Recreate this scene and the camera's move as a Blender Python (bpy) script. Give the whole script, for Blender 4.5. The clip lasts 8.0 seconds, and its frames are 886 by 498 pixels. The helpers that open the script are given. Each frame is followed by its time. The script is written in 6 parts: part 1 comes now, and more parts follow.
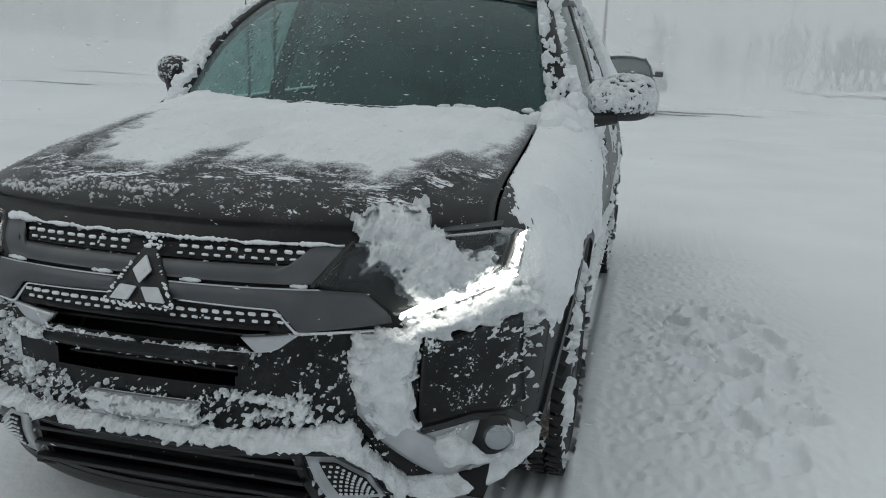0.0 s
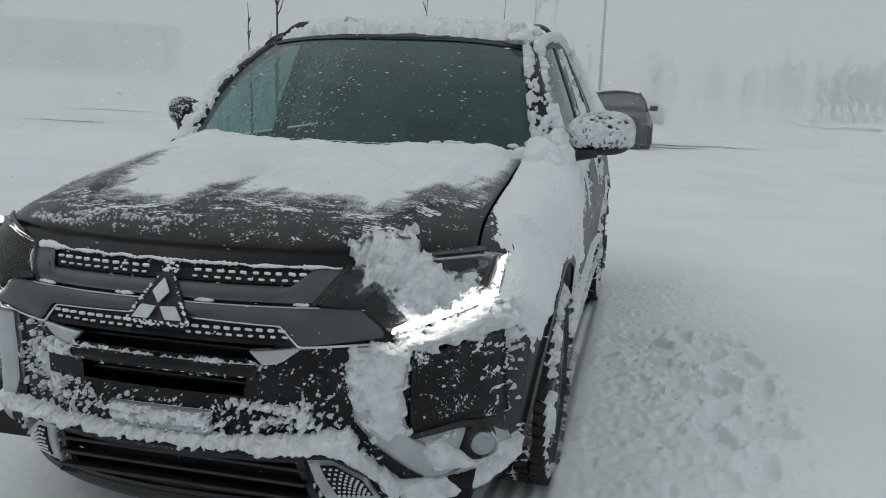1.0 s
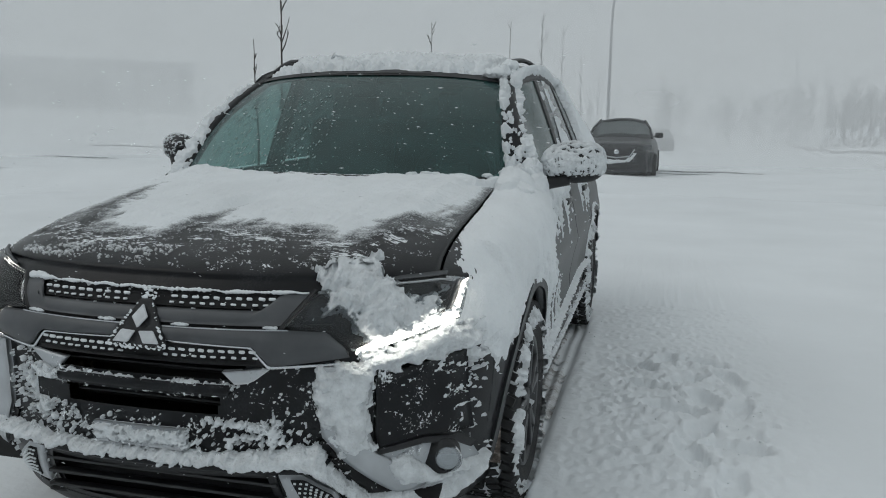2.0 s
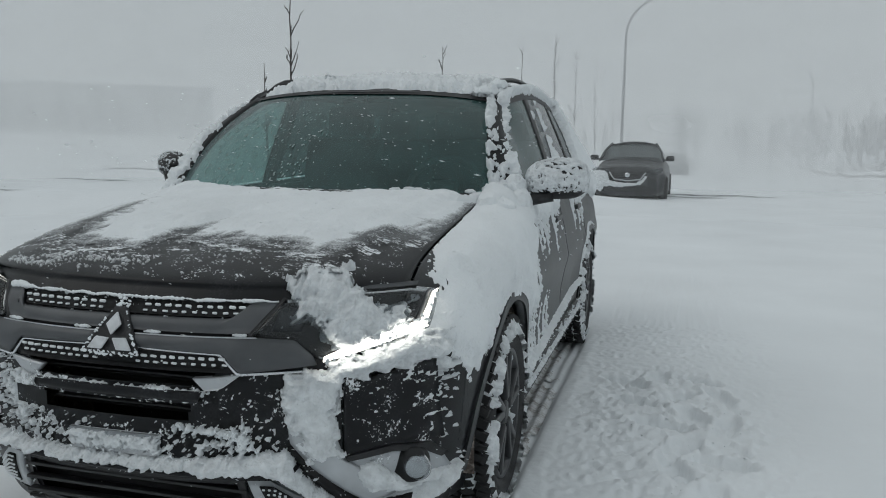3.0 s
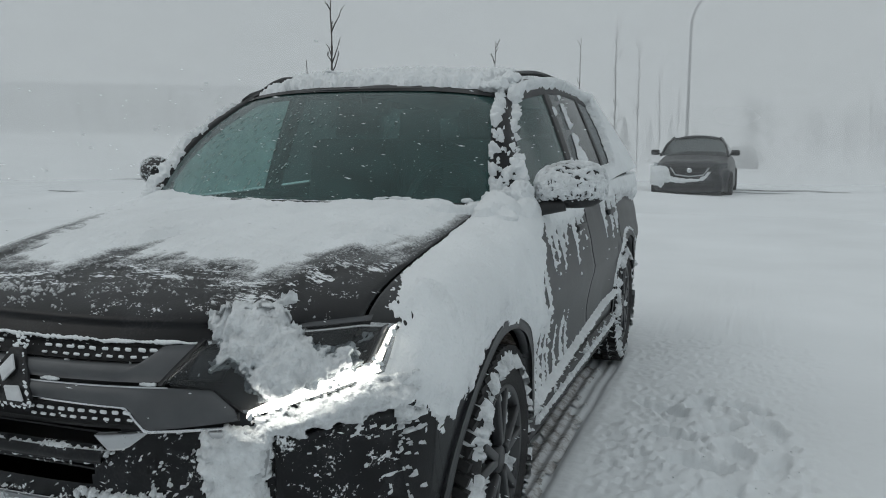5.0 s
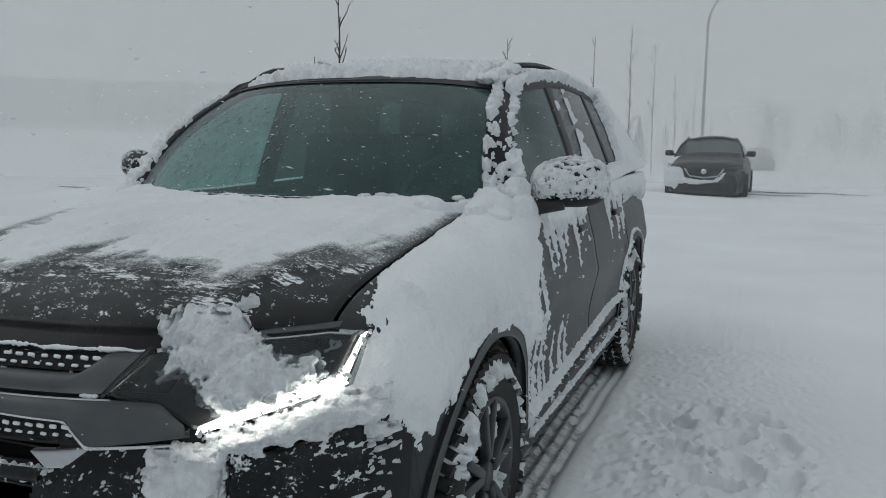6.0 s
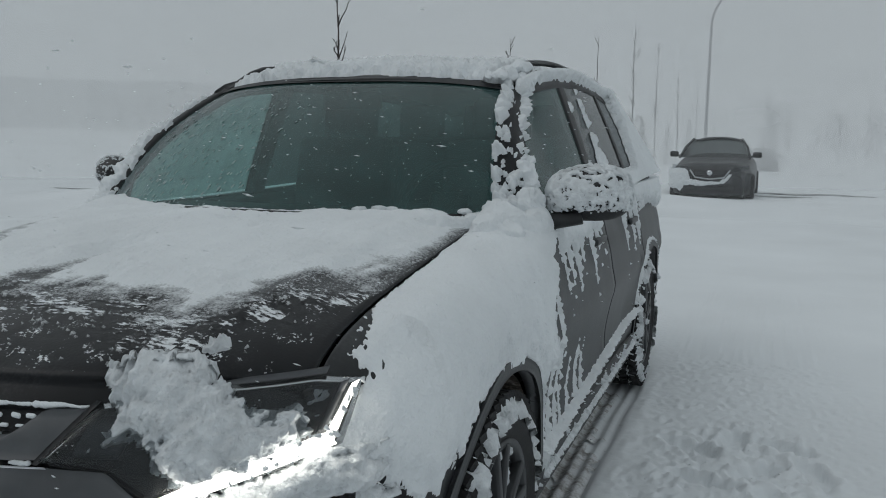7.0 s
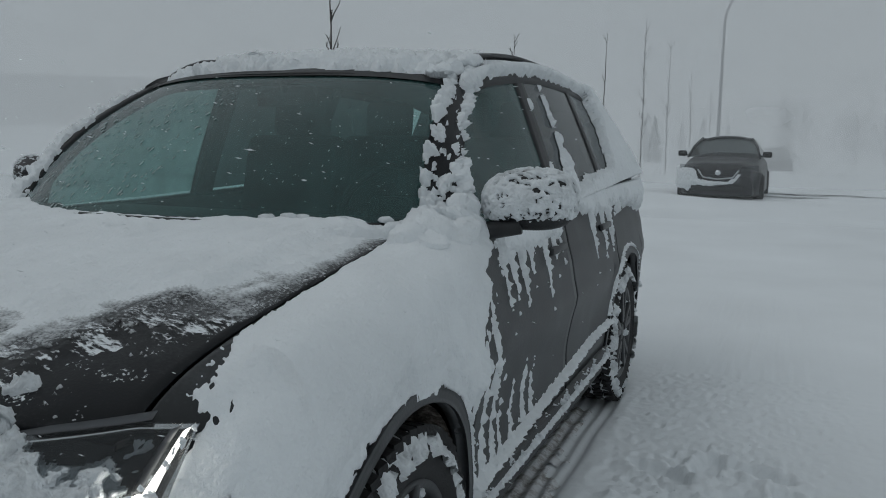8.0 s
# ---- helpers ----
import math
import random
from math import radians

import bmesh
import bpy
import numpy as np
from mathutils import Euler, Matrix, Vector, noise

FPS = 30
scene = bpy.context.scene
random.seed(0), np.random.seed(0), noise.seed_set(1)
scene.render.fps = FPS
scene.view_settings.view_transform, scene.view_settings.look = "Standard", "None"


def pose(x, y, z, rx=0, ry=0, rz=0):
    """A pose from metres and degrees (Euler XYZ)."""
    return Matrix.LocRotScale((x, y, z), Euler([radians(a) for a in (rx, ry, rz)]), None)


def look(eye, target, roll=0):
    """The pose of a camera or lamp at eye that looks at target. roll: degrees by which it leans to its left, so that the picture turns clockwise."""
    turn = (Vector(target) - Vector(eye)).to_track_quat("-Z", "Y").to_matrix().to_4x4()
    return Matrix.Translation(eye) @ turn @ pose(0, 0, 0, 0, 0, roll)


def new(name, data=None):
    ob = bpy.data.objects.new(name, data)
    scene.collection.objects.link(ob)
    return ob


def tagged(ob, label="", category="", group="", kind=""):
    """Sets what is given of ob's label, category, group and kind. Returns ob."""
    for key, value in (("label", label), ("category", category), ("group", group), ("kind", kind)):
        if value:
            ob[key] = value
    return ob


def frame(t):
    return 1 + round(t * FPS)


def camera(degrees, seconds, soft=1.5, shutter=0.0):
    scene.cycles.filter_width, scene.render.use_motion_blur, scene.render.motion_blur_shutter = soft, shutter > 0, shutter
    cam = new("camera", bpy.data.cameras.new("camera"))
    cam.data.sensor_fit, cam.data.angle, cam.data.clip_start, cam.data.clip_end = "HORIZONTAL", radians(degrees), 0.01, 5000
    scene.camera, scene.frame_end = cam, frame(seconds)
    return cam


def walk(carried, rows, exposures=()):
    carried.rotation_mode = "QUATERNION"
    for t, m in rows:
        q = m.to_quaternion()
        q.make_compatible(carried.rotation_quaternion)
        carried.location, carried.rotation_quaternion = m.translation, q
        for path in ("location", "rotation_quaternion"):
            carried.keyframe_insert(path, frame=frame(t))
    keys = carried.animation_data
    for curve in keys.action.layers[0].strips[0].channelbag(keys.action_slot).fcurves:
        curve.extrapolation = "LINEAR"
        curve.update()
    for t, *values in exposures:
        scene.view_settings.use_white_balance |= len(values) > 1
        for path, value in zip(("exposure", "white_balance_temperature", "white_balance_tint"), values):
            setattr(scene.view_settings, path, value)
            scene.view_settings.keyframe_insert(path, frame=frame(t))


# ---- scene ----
cam = camera(55.4, 8.0, 1.0)
PATH = [
    (0, (1.058, -1.616, 1.301), (0.617, 0.28, 0.844), 2.2),
    (0.5, (1.118, -1.703, 1.319), (0.669, 0.206, 0.93), 2.4),
    (1, (1.141, -1.82, 1.323), (0.691, 0.091, 0.944), 1.8),
    (1.5, (1.207, -1.889, 1.342), (0.745, 0.025, 0.989), 1.1),
    (3, (1.452, -1.929, 1.309), (0.924, -0.017, 1.054), 0.8),
    (3.5, (1.429, -1.769, 1.295), (0.901, 0.143, 1.039), 0.9),
    (4, (1.415, -1.623, 1.314), (0.885, 0.288, 1.057), 0.9),
    (5.3, (1.625, -1.404, 1.334), (0.92, 0.449, 1.067), 0.2),
    (5.5, (1.635, -1.38, 1.331), (0.93, 0.473, 1.064), 0.5),
    (6, (1.593, -1.24, 1.312), (0.888, 0.613, 1.045), 0.5),
    (6.5, (1.502, -1.054, 1.33), (0.797, 0.798, 1.062), 0.6),
    (7, (1.474, -0.959, 1.329), (0.767, 0.893, 1.062), 0.5),
    (7.5, (1.524, -0.817, 1.322), (0.815, 1.034, 1.057), 0.6),
    (8, (1.616, -0.623, 1.336), (0.878, 1.215, 1.064), 0.7),
]
walk(cam, [(t, look(eye, target, roll)) for t, eye, target, roll in PATH], [(0, 0.09, 6620, 10), (3.5, 0.08, 6580, 10), (5.5, 0.06, 6600, 10), (6.5, -0.10, 6520, 10), (7.5, -0.20, 6450, 10), (8, -0.33, 6390, 10)])

# ---------------- world, sun, exposure ----------------
world = bpy.data.worlds.new("world")
scene.world = world
world.use_nodes = True
wn, wl = world.node_tree.nodes, world.node_tree.links
wn.clear()
sky = wn.new("ShaderNodeTexSky")
sky.sky_type, sky.sun_disc = "NISHITA", False
sky.sun_elevation, sky.sun_rotation = radians(46.4), radians(247)
sky_bw = wn.new("ShaderNodeRGBToBW")
coord, sep = wn.new("ShaderNodeTexCoord"), wn.new("ShaderNodeSeparateXYZ")
cloud = wn.new("ShaderNodeValToRGB")          # overcast: zenith brighter than horizon
cloud.color_ramp.elements[0].position, cloud.color_ramp.elements[0].color = 0.0, (0.380, 0.420, 0.438, 1)
cloud.color_ramp.elements[1].position, cloud.color_ramp.elements[1].color = 0.9, (0.50, 0.548, 0.572, 1)
ce = cloud.color_ramp.elements.new(0.14)
ce.color = (0.362, 0.402, 0.420, 1)
veil = wn.new("ShaderNodeTexNoise")
veil.inputs["Scale"].default_value, veil.inputs["Detail"].default_value = 2.2, 3
vramp = wn.new("ShaderNodeMapRange")
vramp.inputs["From Min"].default_value, vramp.inputs["From Max"].default_value = 0.3, 0.7
vramp.inputs["To Min"].default_value, vramp.inputs["To Max"].default_value = 0.95, 1.05
mul = wn.new("ShaderNodeMix")
mul.data_type, mul.blend_type = "RGBA", "MULTIPLY"
mul.inputs["Factor"].default_value = 1.0
mix = wn.new("ShaderNodeMix")
mix.data_type = "RGBA"
mix.inputs["Factor"].default_value = 0.06
scl = wn.new("ShaderNodeMath")
scl.operation = "MULTIPLY"
scl.inputs[1].default_value = 0.1
bg, wo = wn.new("ShaderNodeBackground"), wn.new("ShaderNodeOutputWorld")
wl.new(coord.outputs["Generated"], sep.inputs[0])
wl.new(coord.outputs["Generated"], veil.inputs["Vector"])
wl.new(sep.outputs["Z"], cloud.inputs["Fac"])
wl.new(veil.outputs["Fac"], vramp.inputs["Value"])
wl.new(cloud.outputs["Color"], mul.inputs["A"])
wl.new(vramp.outputs["Result"], mul.inputs["B"])
wl.new(sky.outputs["Color"], sky_bw.inputs[0])
wl.new(sky_bw.outputs[0], scl.inputs[0])
wl.new(mul.outputs["Result"], mix.inputs["A"])
wl.new(scl.outputs[0], mix.inputs["B"])
wl.new(mix.outputs["Result"], bg.inputs["Color"])
bg.inputs["Strength"].default_value = 1.02
wl.new(bg.outputs[0], wo.inputs["Surface"])

sun = new("sun", bpy.data.lights.new("sun", "SUN"))
sun.data.energy, sun.data.angle, sun.data.color = 0.28, radians(40), (1.0, 0.98, 0.95)
sun.matrix_world = look((-7, -3, 8), (0, 0, 0))
scene.view_settings.exposure = 0.0


# ---------------- materials ----------------
def material(name, color, rough=0.5, metal=0.0, vary=0.12, scale=6.0, bump=0.0, bump_scale=60.0, coat=0.0, spec=0.5, second=None, amount=0.5):
    """A principled surface with colour variation at two scales and fine relief. second: a colour that shows in patches."""
    m = bpy.data.materials.new(name)
    m.use_nodes = True
    n, l = m.node_tree.nodes, m.node_tree.links
    b = n["Principled BSDF"]
    b.inputs["Roughness"].default_value, b.inputs["Metallic"].default_value = rough, metal
    b.inputs["Coat Weight"].default_value, b.inputs["Specular IOR Level"].default_value = coat, spec
    tc = n.new("ShaderNodeTexCoord")
    big, fine = n.new("ShaderNodeTexNoise"), n.new("ShaderNodeTexNoise")
    big.inputs["Scale"].default_value, big.inputs["Detail"].default_value = scale, 6
    fine.inputs["Scale"].default_value, fine.inputs["Detail"].default_value = bump_scale, 5
    l.new(tc.outputs["Object"], big.inputs["Vector"])
    l.new(tc.outputs["Object"], fine.inputs["Vector"])
    r = n.new("ShaderNodeMapRange")
    r.inputs["From Min"].default_value, r.inputs["From Max"].default_value = 0.3, 0.7
    r.inputs["To Min"].default_value, r.inputs["To Max"].default_value = 1 - vary, 1 + vary
    mixn = n.new("ShaderNodeMix")
    mixn.data_type, mixn.blend_type = "RGBA", "MULTIPLY"
    mixn.inputs["Factor"].default_value = 1
    mixn.inputs["A"].default_value = (*color, 1)
    l.new(big.outputs["Fac"], r.inputs["Value"])
    l.new(r.outputs["Result"], mixn.inputs["B"])
    out = mixn.outputs["Result"]
    if second:
        s = n.new("ShaderNodeMix")
        s.data_type = "RGBA"
        s.inputs["B"].default_value = (*second, 1)
        q = n.new("ShaderNodeMapRange")
        q.inputs["From Min"].default_value, q.inputs["From Max"].default_value = 0.62 - amount * 0.3, 0.74 - amount * 0.25
        add = n.new("ShaderNodeMath")
        add.operation = "MULTIPLY_ADD"
        add.inputs[1].default_value = 0.35
        sub = n.new("ShaderNodeMath")
        sub.operation = "MULTIPLY"
        sub.inputs[1].default_value = 0.65
        l.new(big.outputs["Fac"], sub.inputs[0])
        l.new(fine.outputs["Fac"], add.inputs[0])
        l.new(sub.outputs[0], add.inputs[2])
        l.new(add.outputs[0], q.inputs["Value"])
        l.new(out, s.inputs["A"])
        l.new(q.outputs["Result"], s.inputs["Factor"])
        out = s.outputs["Result"]
    l.new(out, b.inputs["Base Color"])
    if bump:
        bp = n.new("ShaderNodeBump")
        bp.inputs["Strength"].default_value, bp.inputs["Distance"].default_value = bump, 0.01
        l.new(fine.outputs["Fac"], bp.inputs["Height"])
        l.new(bp.outputs["Normal"], b.inputs["Normal"])
    return m


def glass_material(name, tint, film, share, rough=0.03, ior=1.45):
    """A pane: tinted clear glass, a share of it under a thin dull film (frost on misted_glass), and a glossy face."""
    m = bpy.data.materials.new(name)
    m.use_nodes = True
    n, l = m.node_tree.nodes, m.node_tree.links
    n.remove(n["Principled BSDF"])
    clear, dull, gloss = n.new("ShaderNodeBsdfTransparent"), n.new("ShaderNodeBsdfDiffuse"), n.new("ShaderNodeBsdfGlossy")
    m1, m2, fr = n.new("ShaderNodeMixShader"), n.new("ShaderNodeMixShader"), n.new("ShaderNodeFresnel")
    tc, nz, mr = n.new("ShaderNodeTexCoord"), n.new("ShaderNodeTexNoise"), n.new("ShaderNodeMapRange")
    clear.inputs["Color"].default_value, dull.inputs["Color"].default_value = (*tint, 1), (*film, 1)
    gloss.inputs["Roughness"].default_value, fr.inputs["IOR"].default_value = rough, ior
    nz.inputs["Scale"].default_value, nz.inputs["Detail"].default_value = 9, 6
    mr.inputs["From Min"].default_value, mr.inputs["From Max"].default_value = 0.3, 0.7
    mr.inputs["To Min"].default_value, mr.inputs["To Max"].default_value = share * 0.75, share * 1.25
    l.new(tc.outputs["Object"], nz.inputs["Vector"])
    l.new(nz.outputs["Fac"], mr.inputs["Value"])
    l.new(mr.outputs["Result"], m1.inputs["Fac"])
    l.new(clear.outputs[0], m1.inputs[1])
    l.new(dull.outputs[0], m1.inputs[2])
    l.new(fr.outputs[0], m2.inputs["Fac"])
    l.new(m1.outputs[0], m2.inputs[1])
    l.new(gloss.outputs[0], m2.inputs[2])
    l.new(m2.outputs[0], n["Material Output"].inputs["Surface"])
    return m


M_SNOW = material("snow", (0.80, 0.83, 0.85), 0.65, vary=0.05, scale=4, bump=0.6, bump_scale=110, spec=0.25)
M_SNOWG = material("ground_snow", (0.80, 0.83, 0.85), 0.7, vary=0.05, scale=0.6, bump=0.5, bump_scale=22, spec=0.2)
M_CRUST = material("snow_crust", (0.72, 0.75, 0.77), 0.5, vary=0.14, scale=30, bump=0.9, bump_scale=90, spec=0.3)
M_DIRTY = material("dirty_snow", (0.36, 0.345, 0.33), 0.8, vary=0.25, scale=14, bump=0.6, bump_scale=70, second=(0.70, 0.715, 0.73), amount=0.75)
M_PAINT = material("graphite_paint", (0.007, 0.0078, 0.0095), 0.33, vary=0.2, scale=9, spec=0.24, bump=0.05, bump_scale=160, second=(0.020, 0.0215, 0.024), amount=0.3)
# paler, rougher copy of graphite_paint for wings and doors
M_SIDE = material("side_paint", (0.015, 0.0168, 0.0185), 0.42, metal=0.0, vary=0.2, scale=7, coat=0.1, spec=0.35, bump=0.06, bump_scale=120, second=(0.034, 0.037, 0.040), amount=0.4)
M_PLASTIC = material("black_plastic", (0.012, 0.0125, 0.014), 0.5, vary=0.2, scale=20, bump=0.15, bump_scale=200)
M_SATIN = material("dark_satin_trim", (0.085, 0.089, 0.095), 0.42, metal=0.25, vary=0.14, scale=12, bump=0.04, bump_scale=150, spec=0.4)
M_FROSTED = material("frosted_silver", (0.60, 0.62, 0.64), 0.6, metal=0.15, vary=0.12, scale=30, bump=0.3, bump_scale=150)
M_SILVER = material("silver_trim", (0.46, 0.48, 0.50), 0.35, metal=0.5, vary=0.1, scale=12, bump=0.04, bump_scale=120)
M_LIP = material("grey_arch_trim", (0.05, 0.053, 0.056), 0.5, vary=0.15, scale=12, bump=0.1, bump_scale=140)
M_CHROME = material("chrome", (0.62, 0.64, 0.66), 0.12, metal=1.0, vary=0.08, scale=30)
# near-black holds the shade of gaps and recesses; also colours hidden floor parts
M_BLACK = material("shade_black", (0.004, 0.004, 0.005), 0.8, vary=0.1)
M_RUBBER = material("tyre_rubber", (0.016, 0.016, 0.017), 0.75, vary=0.2, scale=25, bump=0.3, bump_scale=150)
M_ALLOY = material("grey_alloy", (0.045, 0.047, 0.05), 0.4, metal=0.3, vary=0.15, scale=15)
M_LINER = material("muddy_liner", (0.13, 0.105, 0.09), 0.85, vary=0.5, scale=38, bump=1.0, bump_scale=90, second=(0.40, 0.36, 0.33), amount=0.42)
M_SEAT = material("seat_fabric", (0.03, 0.033, 0.035), 0.85, vary=0.15, scale=12, bump=0.3, bump_scale=300)
M_HEAD = material("grey_headliner", (0.30, 0.32, 0.32), 0.9, vary=0.08, scale=8)
M_GLASS = glass_material("green_glass", (0.40, 0.66, 0.63), (0.075, 0.17, 0.165), 0.34)
M_DOORGLASS = glass_material("green_door_glass", (0.42, 0.66, 0.63), (0.10, 0.19, 0.185), 0.40, 0.06, 1.25)
M_FRONTGLASS = glass_material("misted_glass", (0.82, 0.96, 0.94), (0.66, 0.82, 0.80), 0.42, 0.2)
M_SIDEGLASS = glass_material("privacy_glass", (0.16, 0.19, 0.19), (0.11, 0.13, 0.135), 0.5, 0.1, 1.3)
M_LENS = glass_material("clear_lens", (0.85, 0.87, 0.88), (0.10, 0.105, 0.11), 0.15, 0.05, 1.28)
M_BARK = material("bark", (0.07, 0.062, 0.058), 0.9, vary=0.3, scale=10, bump=0.5, bump_scale=50)
M_POLE = material("galvanised_steel", (0.20, 0.21, 0.22), 0.55, metal=0.4, vary=0.1)


def emitter(name, color, strength):
    m = bpy.data.materials.new(name)
    m.use_nodes = True
    b = m.node_tree.nodes["Principled BSDF"]
    b.inputs["Base Color"].default_value = (0.9, 0.9, 0.88, 1)
    b.inputs["Emission Color"].default_value, b.inputs["Emission Strength"].default_value = (*color, 1), strength
    return m


def film_material(name, color, cover, scale, stretch=(1, 1, 1)):
    """Broken frost: snow grains in patches, clear between them."""
    m = bpy.data.materials.new(name)
    m.use_nodes = True
    n, l = m.node_tree.nodes, m.node_tree.links
    b = n["Principled BSDF"]
    b.inputs["Base Color"].default_value, b.inputs["Roughness"].default_value = (*color, 1), 0.8
    tc, mp, a1, a2 = n.new("ShaderNodeTexCoord"), n.new("ShaderNodeMapping"), n.new("ShaderNodeTexNoise"), n.new("ShaderNodeTexNoise")
    mp.inputs["Scale"].default_value = stretch
    a1.inputs["Scale"].default_value, a1.inputs["Detail"].default_value = scale, 8
    a2.inputs["Scale"].default_value, a2.inputs["Detail"].default_value = scale * 0.15, 3
    add, r = n.new("ShaderNodeMath"), n.new("ShaderNodeMapRange")
    add.operation = "ADD"
    r.inputs["From Min"].default_value, r.inputs["From Max"].default_value = 1.06 - 0.2 * cover, 1.20 - 0.2 * cover
    l.new(tc.outputs["Object"], mp.inputs["Vector"])
    l.new(mp.outputs["Vector"], a1.inputs["Vector"])
    l.new(mp.outputs["Vector"], a2.inputs["Vector"])
    l.new(a1.outputs["Fac"], add.inputs[0])
    l.new(a2.outputs["Fac"], add.inputs[1])
    l.new(add.outputs[0], r.inputs["Value"])
    l.new(r.outputs["Result"], b.inputs["Alpha"])
    return m


def thin_snow(name, full):
    """Snow that lets what is under it show through where it lies thinner than full, in grains."""
    m = material(name, (0.80, 0.83, 0.85), 0.65, vary=0.05, scale=4, bump=0.6, bump_scale=110, spec=0.25)
    n, l = m.node_tree.nodes, m.node_tree.links
    at, tc, nz = n.new("ShaderNodeAttribute"), n.new("ShaderNodeTexCoord"), n.new("ShaderNodeTexNoise")
    at.attribute_name = "depth"
    nz.inputs["Scale"].default_value, nz.inputs["Detail"].default_value = 150, 5
    r, add, q = n.new("ShaderNodeMapRange"), n.new("ShaderNodeMath"), n.new("ShaderNodeMapRange")
    r.inputs["From Min"].default_value, r.inputs["From Max"].default_value = 0.3, 0.7
    r.inputs["To Min"].default_value, r.inputs["To Max"].default_value = -0.22 * full, 0.22 * full
    add.operation = "ADD"
    q.inputs["From Min"].default_value, q.inputs["From Max"].default_value = 0.10 * full, full
    l.new(tc.outputs["Object"], nz.inputs["Vector"])
    l.new(nz.outputs["Fac"], r.inputs["Value"])
    l.new(at.outputs["Fac"], add.inputs[0])
    l.new(r.outputs["Result"], add.inputs[1])
    l.new(add.outputs[0], q.inputs["Value"])
    l.new(q.outputs["Result"], n["Principled BSDF"].inputs["Alpha"])
    return m


M_THIN = thin_snow("thin_snow", 0.009)
M_RIME = film_material("rime", (0.74, 0.77, 0.79), 0.12, 75, (0.7, 1.4, 1))
M_DUST = film_material("snow_dust", (0.74, 0.77, 0.79), -0.55, 150)
M_SPRAY = film_material("snow_spray", (0.74, 0.77, 0.79), -0.40, 110)
M_ICE = material("wet_ice", (0.20, 0.27, 0.265), 0.10, vary=0.3, scale=30, spec=0.6)
M_DRL = emitter("daytime_light", (1.0, 0.97, 0.88), 4.6)


# ---------------- small builders ----------------
def lerp(a, b, t):
    return a + (b - a) * t


def table(points):
    """Smooth function through (x, value) pairs."""
    xs, vs = [p[0] for p in points], [p[1] for p in points]

    def f(x):
        if x <= xs[0]:
            return vs[0]
        for i in range(len(xs) - 1):
            if x <= xs[i + 1]:
                t = (x - xs[i]) / (xs[i + 1] - xs[i])
                h = xs[i + 1] - xs[i]
                m0 = (vs[i + 1] - vs[i - 1]) / (xs[i + 1] - xs[i - 1]) if i else (vs[1] - vs[0]) / h
                m1 = (vs[i + 2] - vs[i]) / (xs[i + 2] - xs[i]) if i + 2 < len(xs) else (vs[i + 1] - vs[i]) / h
                t2, t3 = t * t, t * t * t
                return (2 * t3 - 3 * t2 + 1) * vs[i] + (t3 - 2 * t2 + t) * h * m0 + (3 * t2 - 2 * t3) * vs[i + 1] + (t3 - t2) * h * m1
        return vs[-1]
    return f


def step(a, b, x):
    t = min(max((x - a) / (b - a), 0.0), 1.0)
    return t * t * (3 - 2 * t)


def fbm(x, y, z=0.0, scale=1.0, octaves=4):
    return noise.fractal(Vector((x * scale, y * scale, z * scale)), 0.9, 2.0, octaves)


def mesh_part(name, verts, faces, mat, parent=None, label="", smooth=True):
    me = bpy.data.meshes.new(name)
    me.from_pydata([tuple(v) for v in verts], [], faces)
    me.materials.append(mat)
    if smooth:
        me.polygons.foreach_set("use_smooth", [True] * len(me.polygons))
    me.update()
    ob = new(name, me)
    if parent:
        ob.parent = parent
    return tagged(ob, label) if label else ob


def part(name, bm, mat, parent=None, label="", smooth=True):
    me = bpy.data.meshes.new(name)
    bmesh.ops.recalc_face_normals(bm, faces=bm.faces)
    bm.to_mesh(me)
    bm.free()
    me.materials.append(mat)
    if smooth:
        me.polygons.foreach_set("use_smooth", [True] * len(me.polygons))
    ob = new(name, me)
    if parent:
        ob.parent = parent
    return tagged(ob, label) if label else ob


def thing(name, label, category, m=None, group=""):
    ob = new(name)
    if m:
        ob.matrix_world = m
    return tagged(ob, label, category, group)


def grid_faces(nu, nv, keep=None):
    out = []
    for i in range(nu - 1):
        for j in range(nv - 1):
            if keep is None or keep(i, j):
                out.append((i * nv + j, (i + 1) * nv + j, (i + 1) * nv + j + 1, i * nv + j + 1))
    return out


def sheet(fn, us, vs, thick=0.0, toward=None):
    """Verts and faces of the surface fn(u, v); with thick, a closed slab that goes back along the normal.
    toward: a direction to which the face shall look, on the whole."""
    us, vs = list(us), list(vs)
    verts = [Vector(fn(u, v)) for u in us for v in vs]
    nu, nv = len(us), len(vs)
    faces = grid_faces(nu, nv)
    norm, total = [Vector() for _ in verts], Vector()
    for f in faces:
        a, b, c, d = (verts[k] for k in f)
        n = (c - a).cross(d - b)
        total += n
        for k in f:
            norm[k] += n
    if toward is not None and total.dot(Vector(toward)) < 0:
        norm = [-n for n in norm]
        faces = [f[::-1] for f in faces]
    if thick:
        back = [v - n.normalized() * thick if n.length else v for v, n in zip(verts, norm)]
        m = len(verts)
        faces = faces + [tuple(k + m for k in f[::-1]) for f in faces]
        ring = [i * nv for i in range(nu)] + [(nu - 1) * nv + j for j in range(1, nv)] + [i * nv + nv - 1 for i in range(nu - 2, -1, -1)] + [j for j in range(nv - 2, 0, -1)]
        for a, b in zip(ring, ring[1:] + ring[:1]):
            faces.append((b, a, a + m, b + m))
        verts += back
    return verts, faces


def span(a, b, n):
    return [a + (b - a) * i / (n - 1) for i in range(n)]


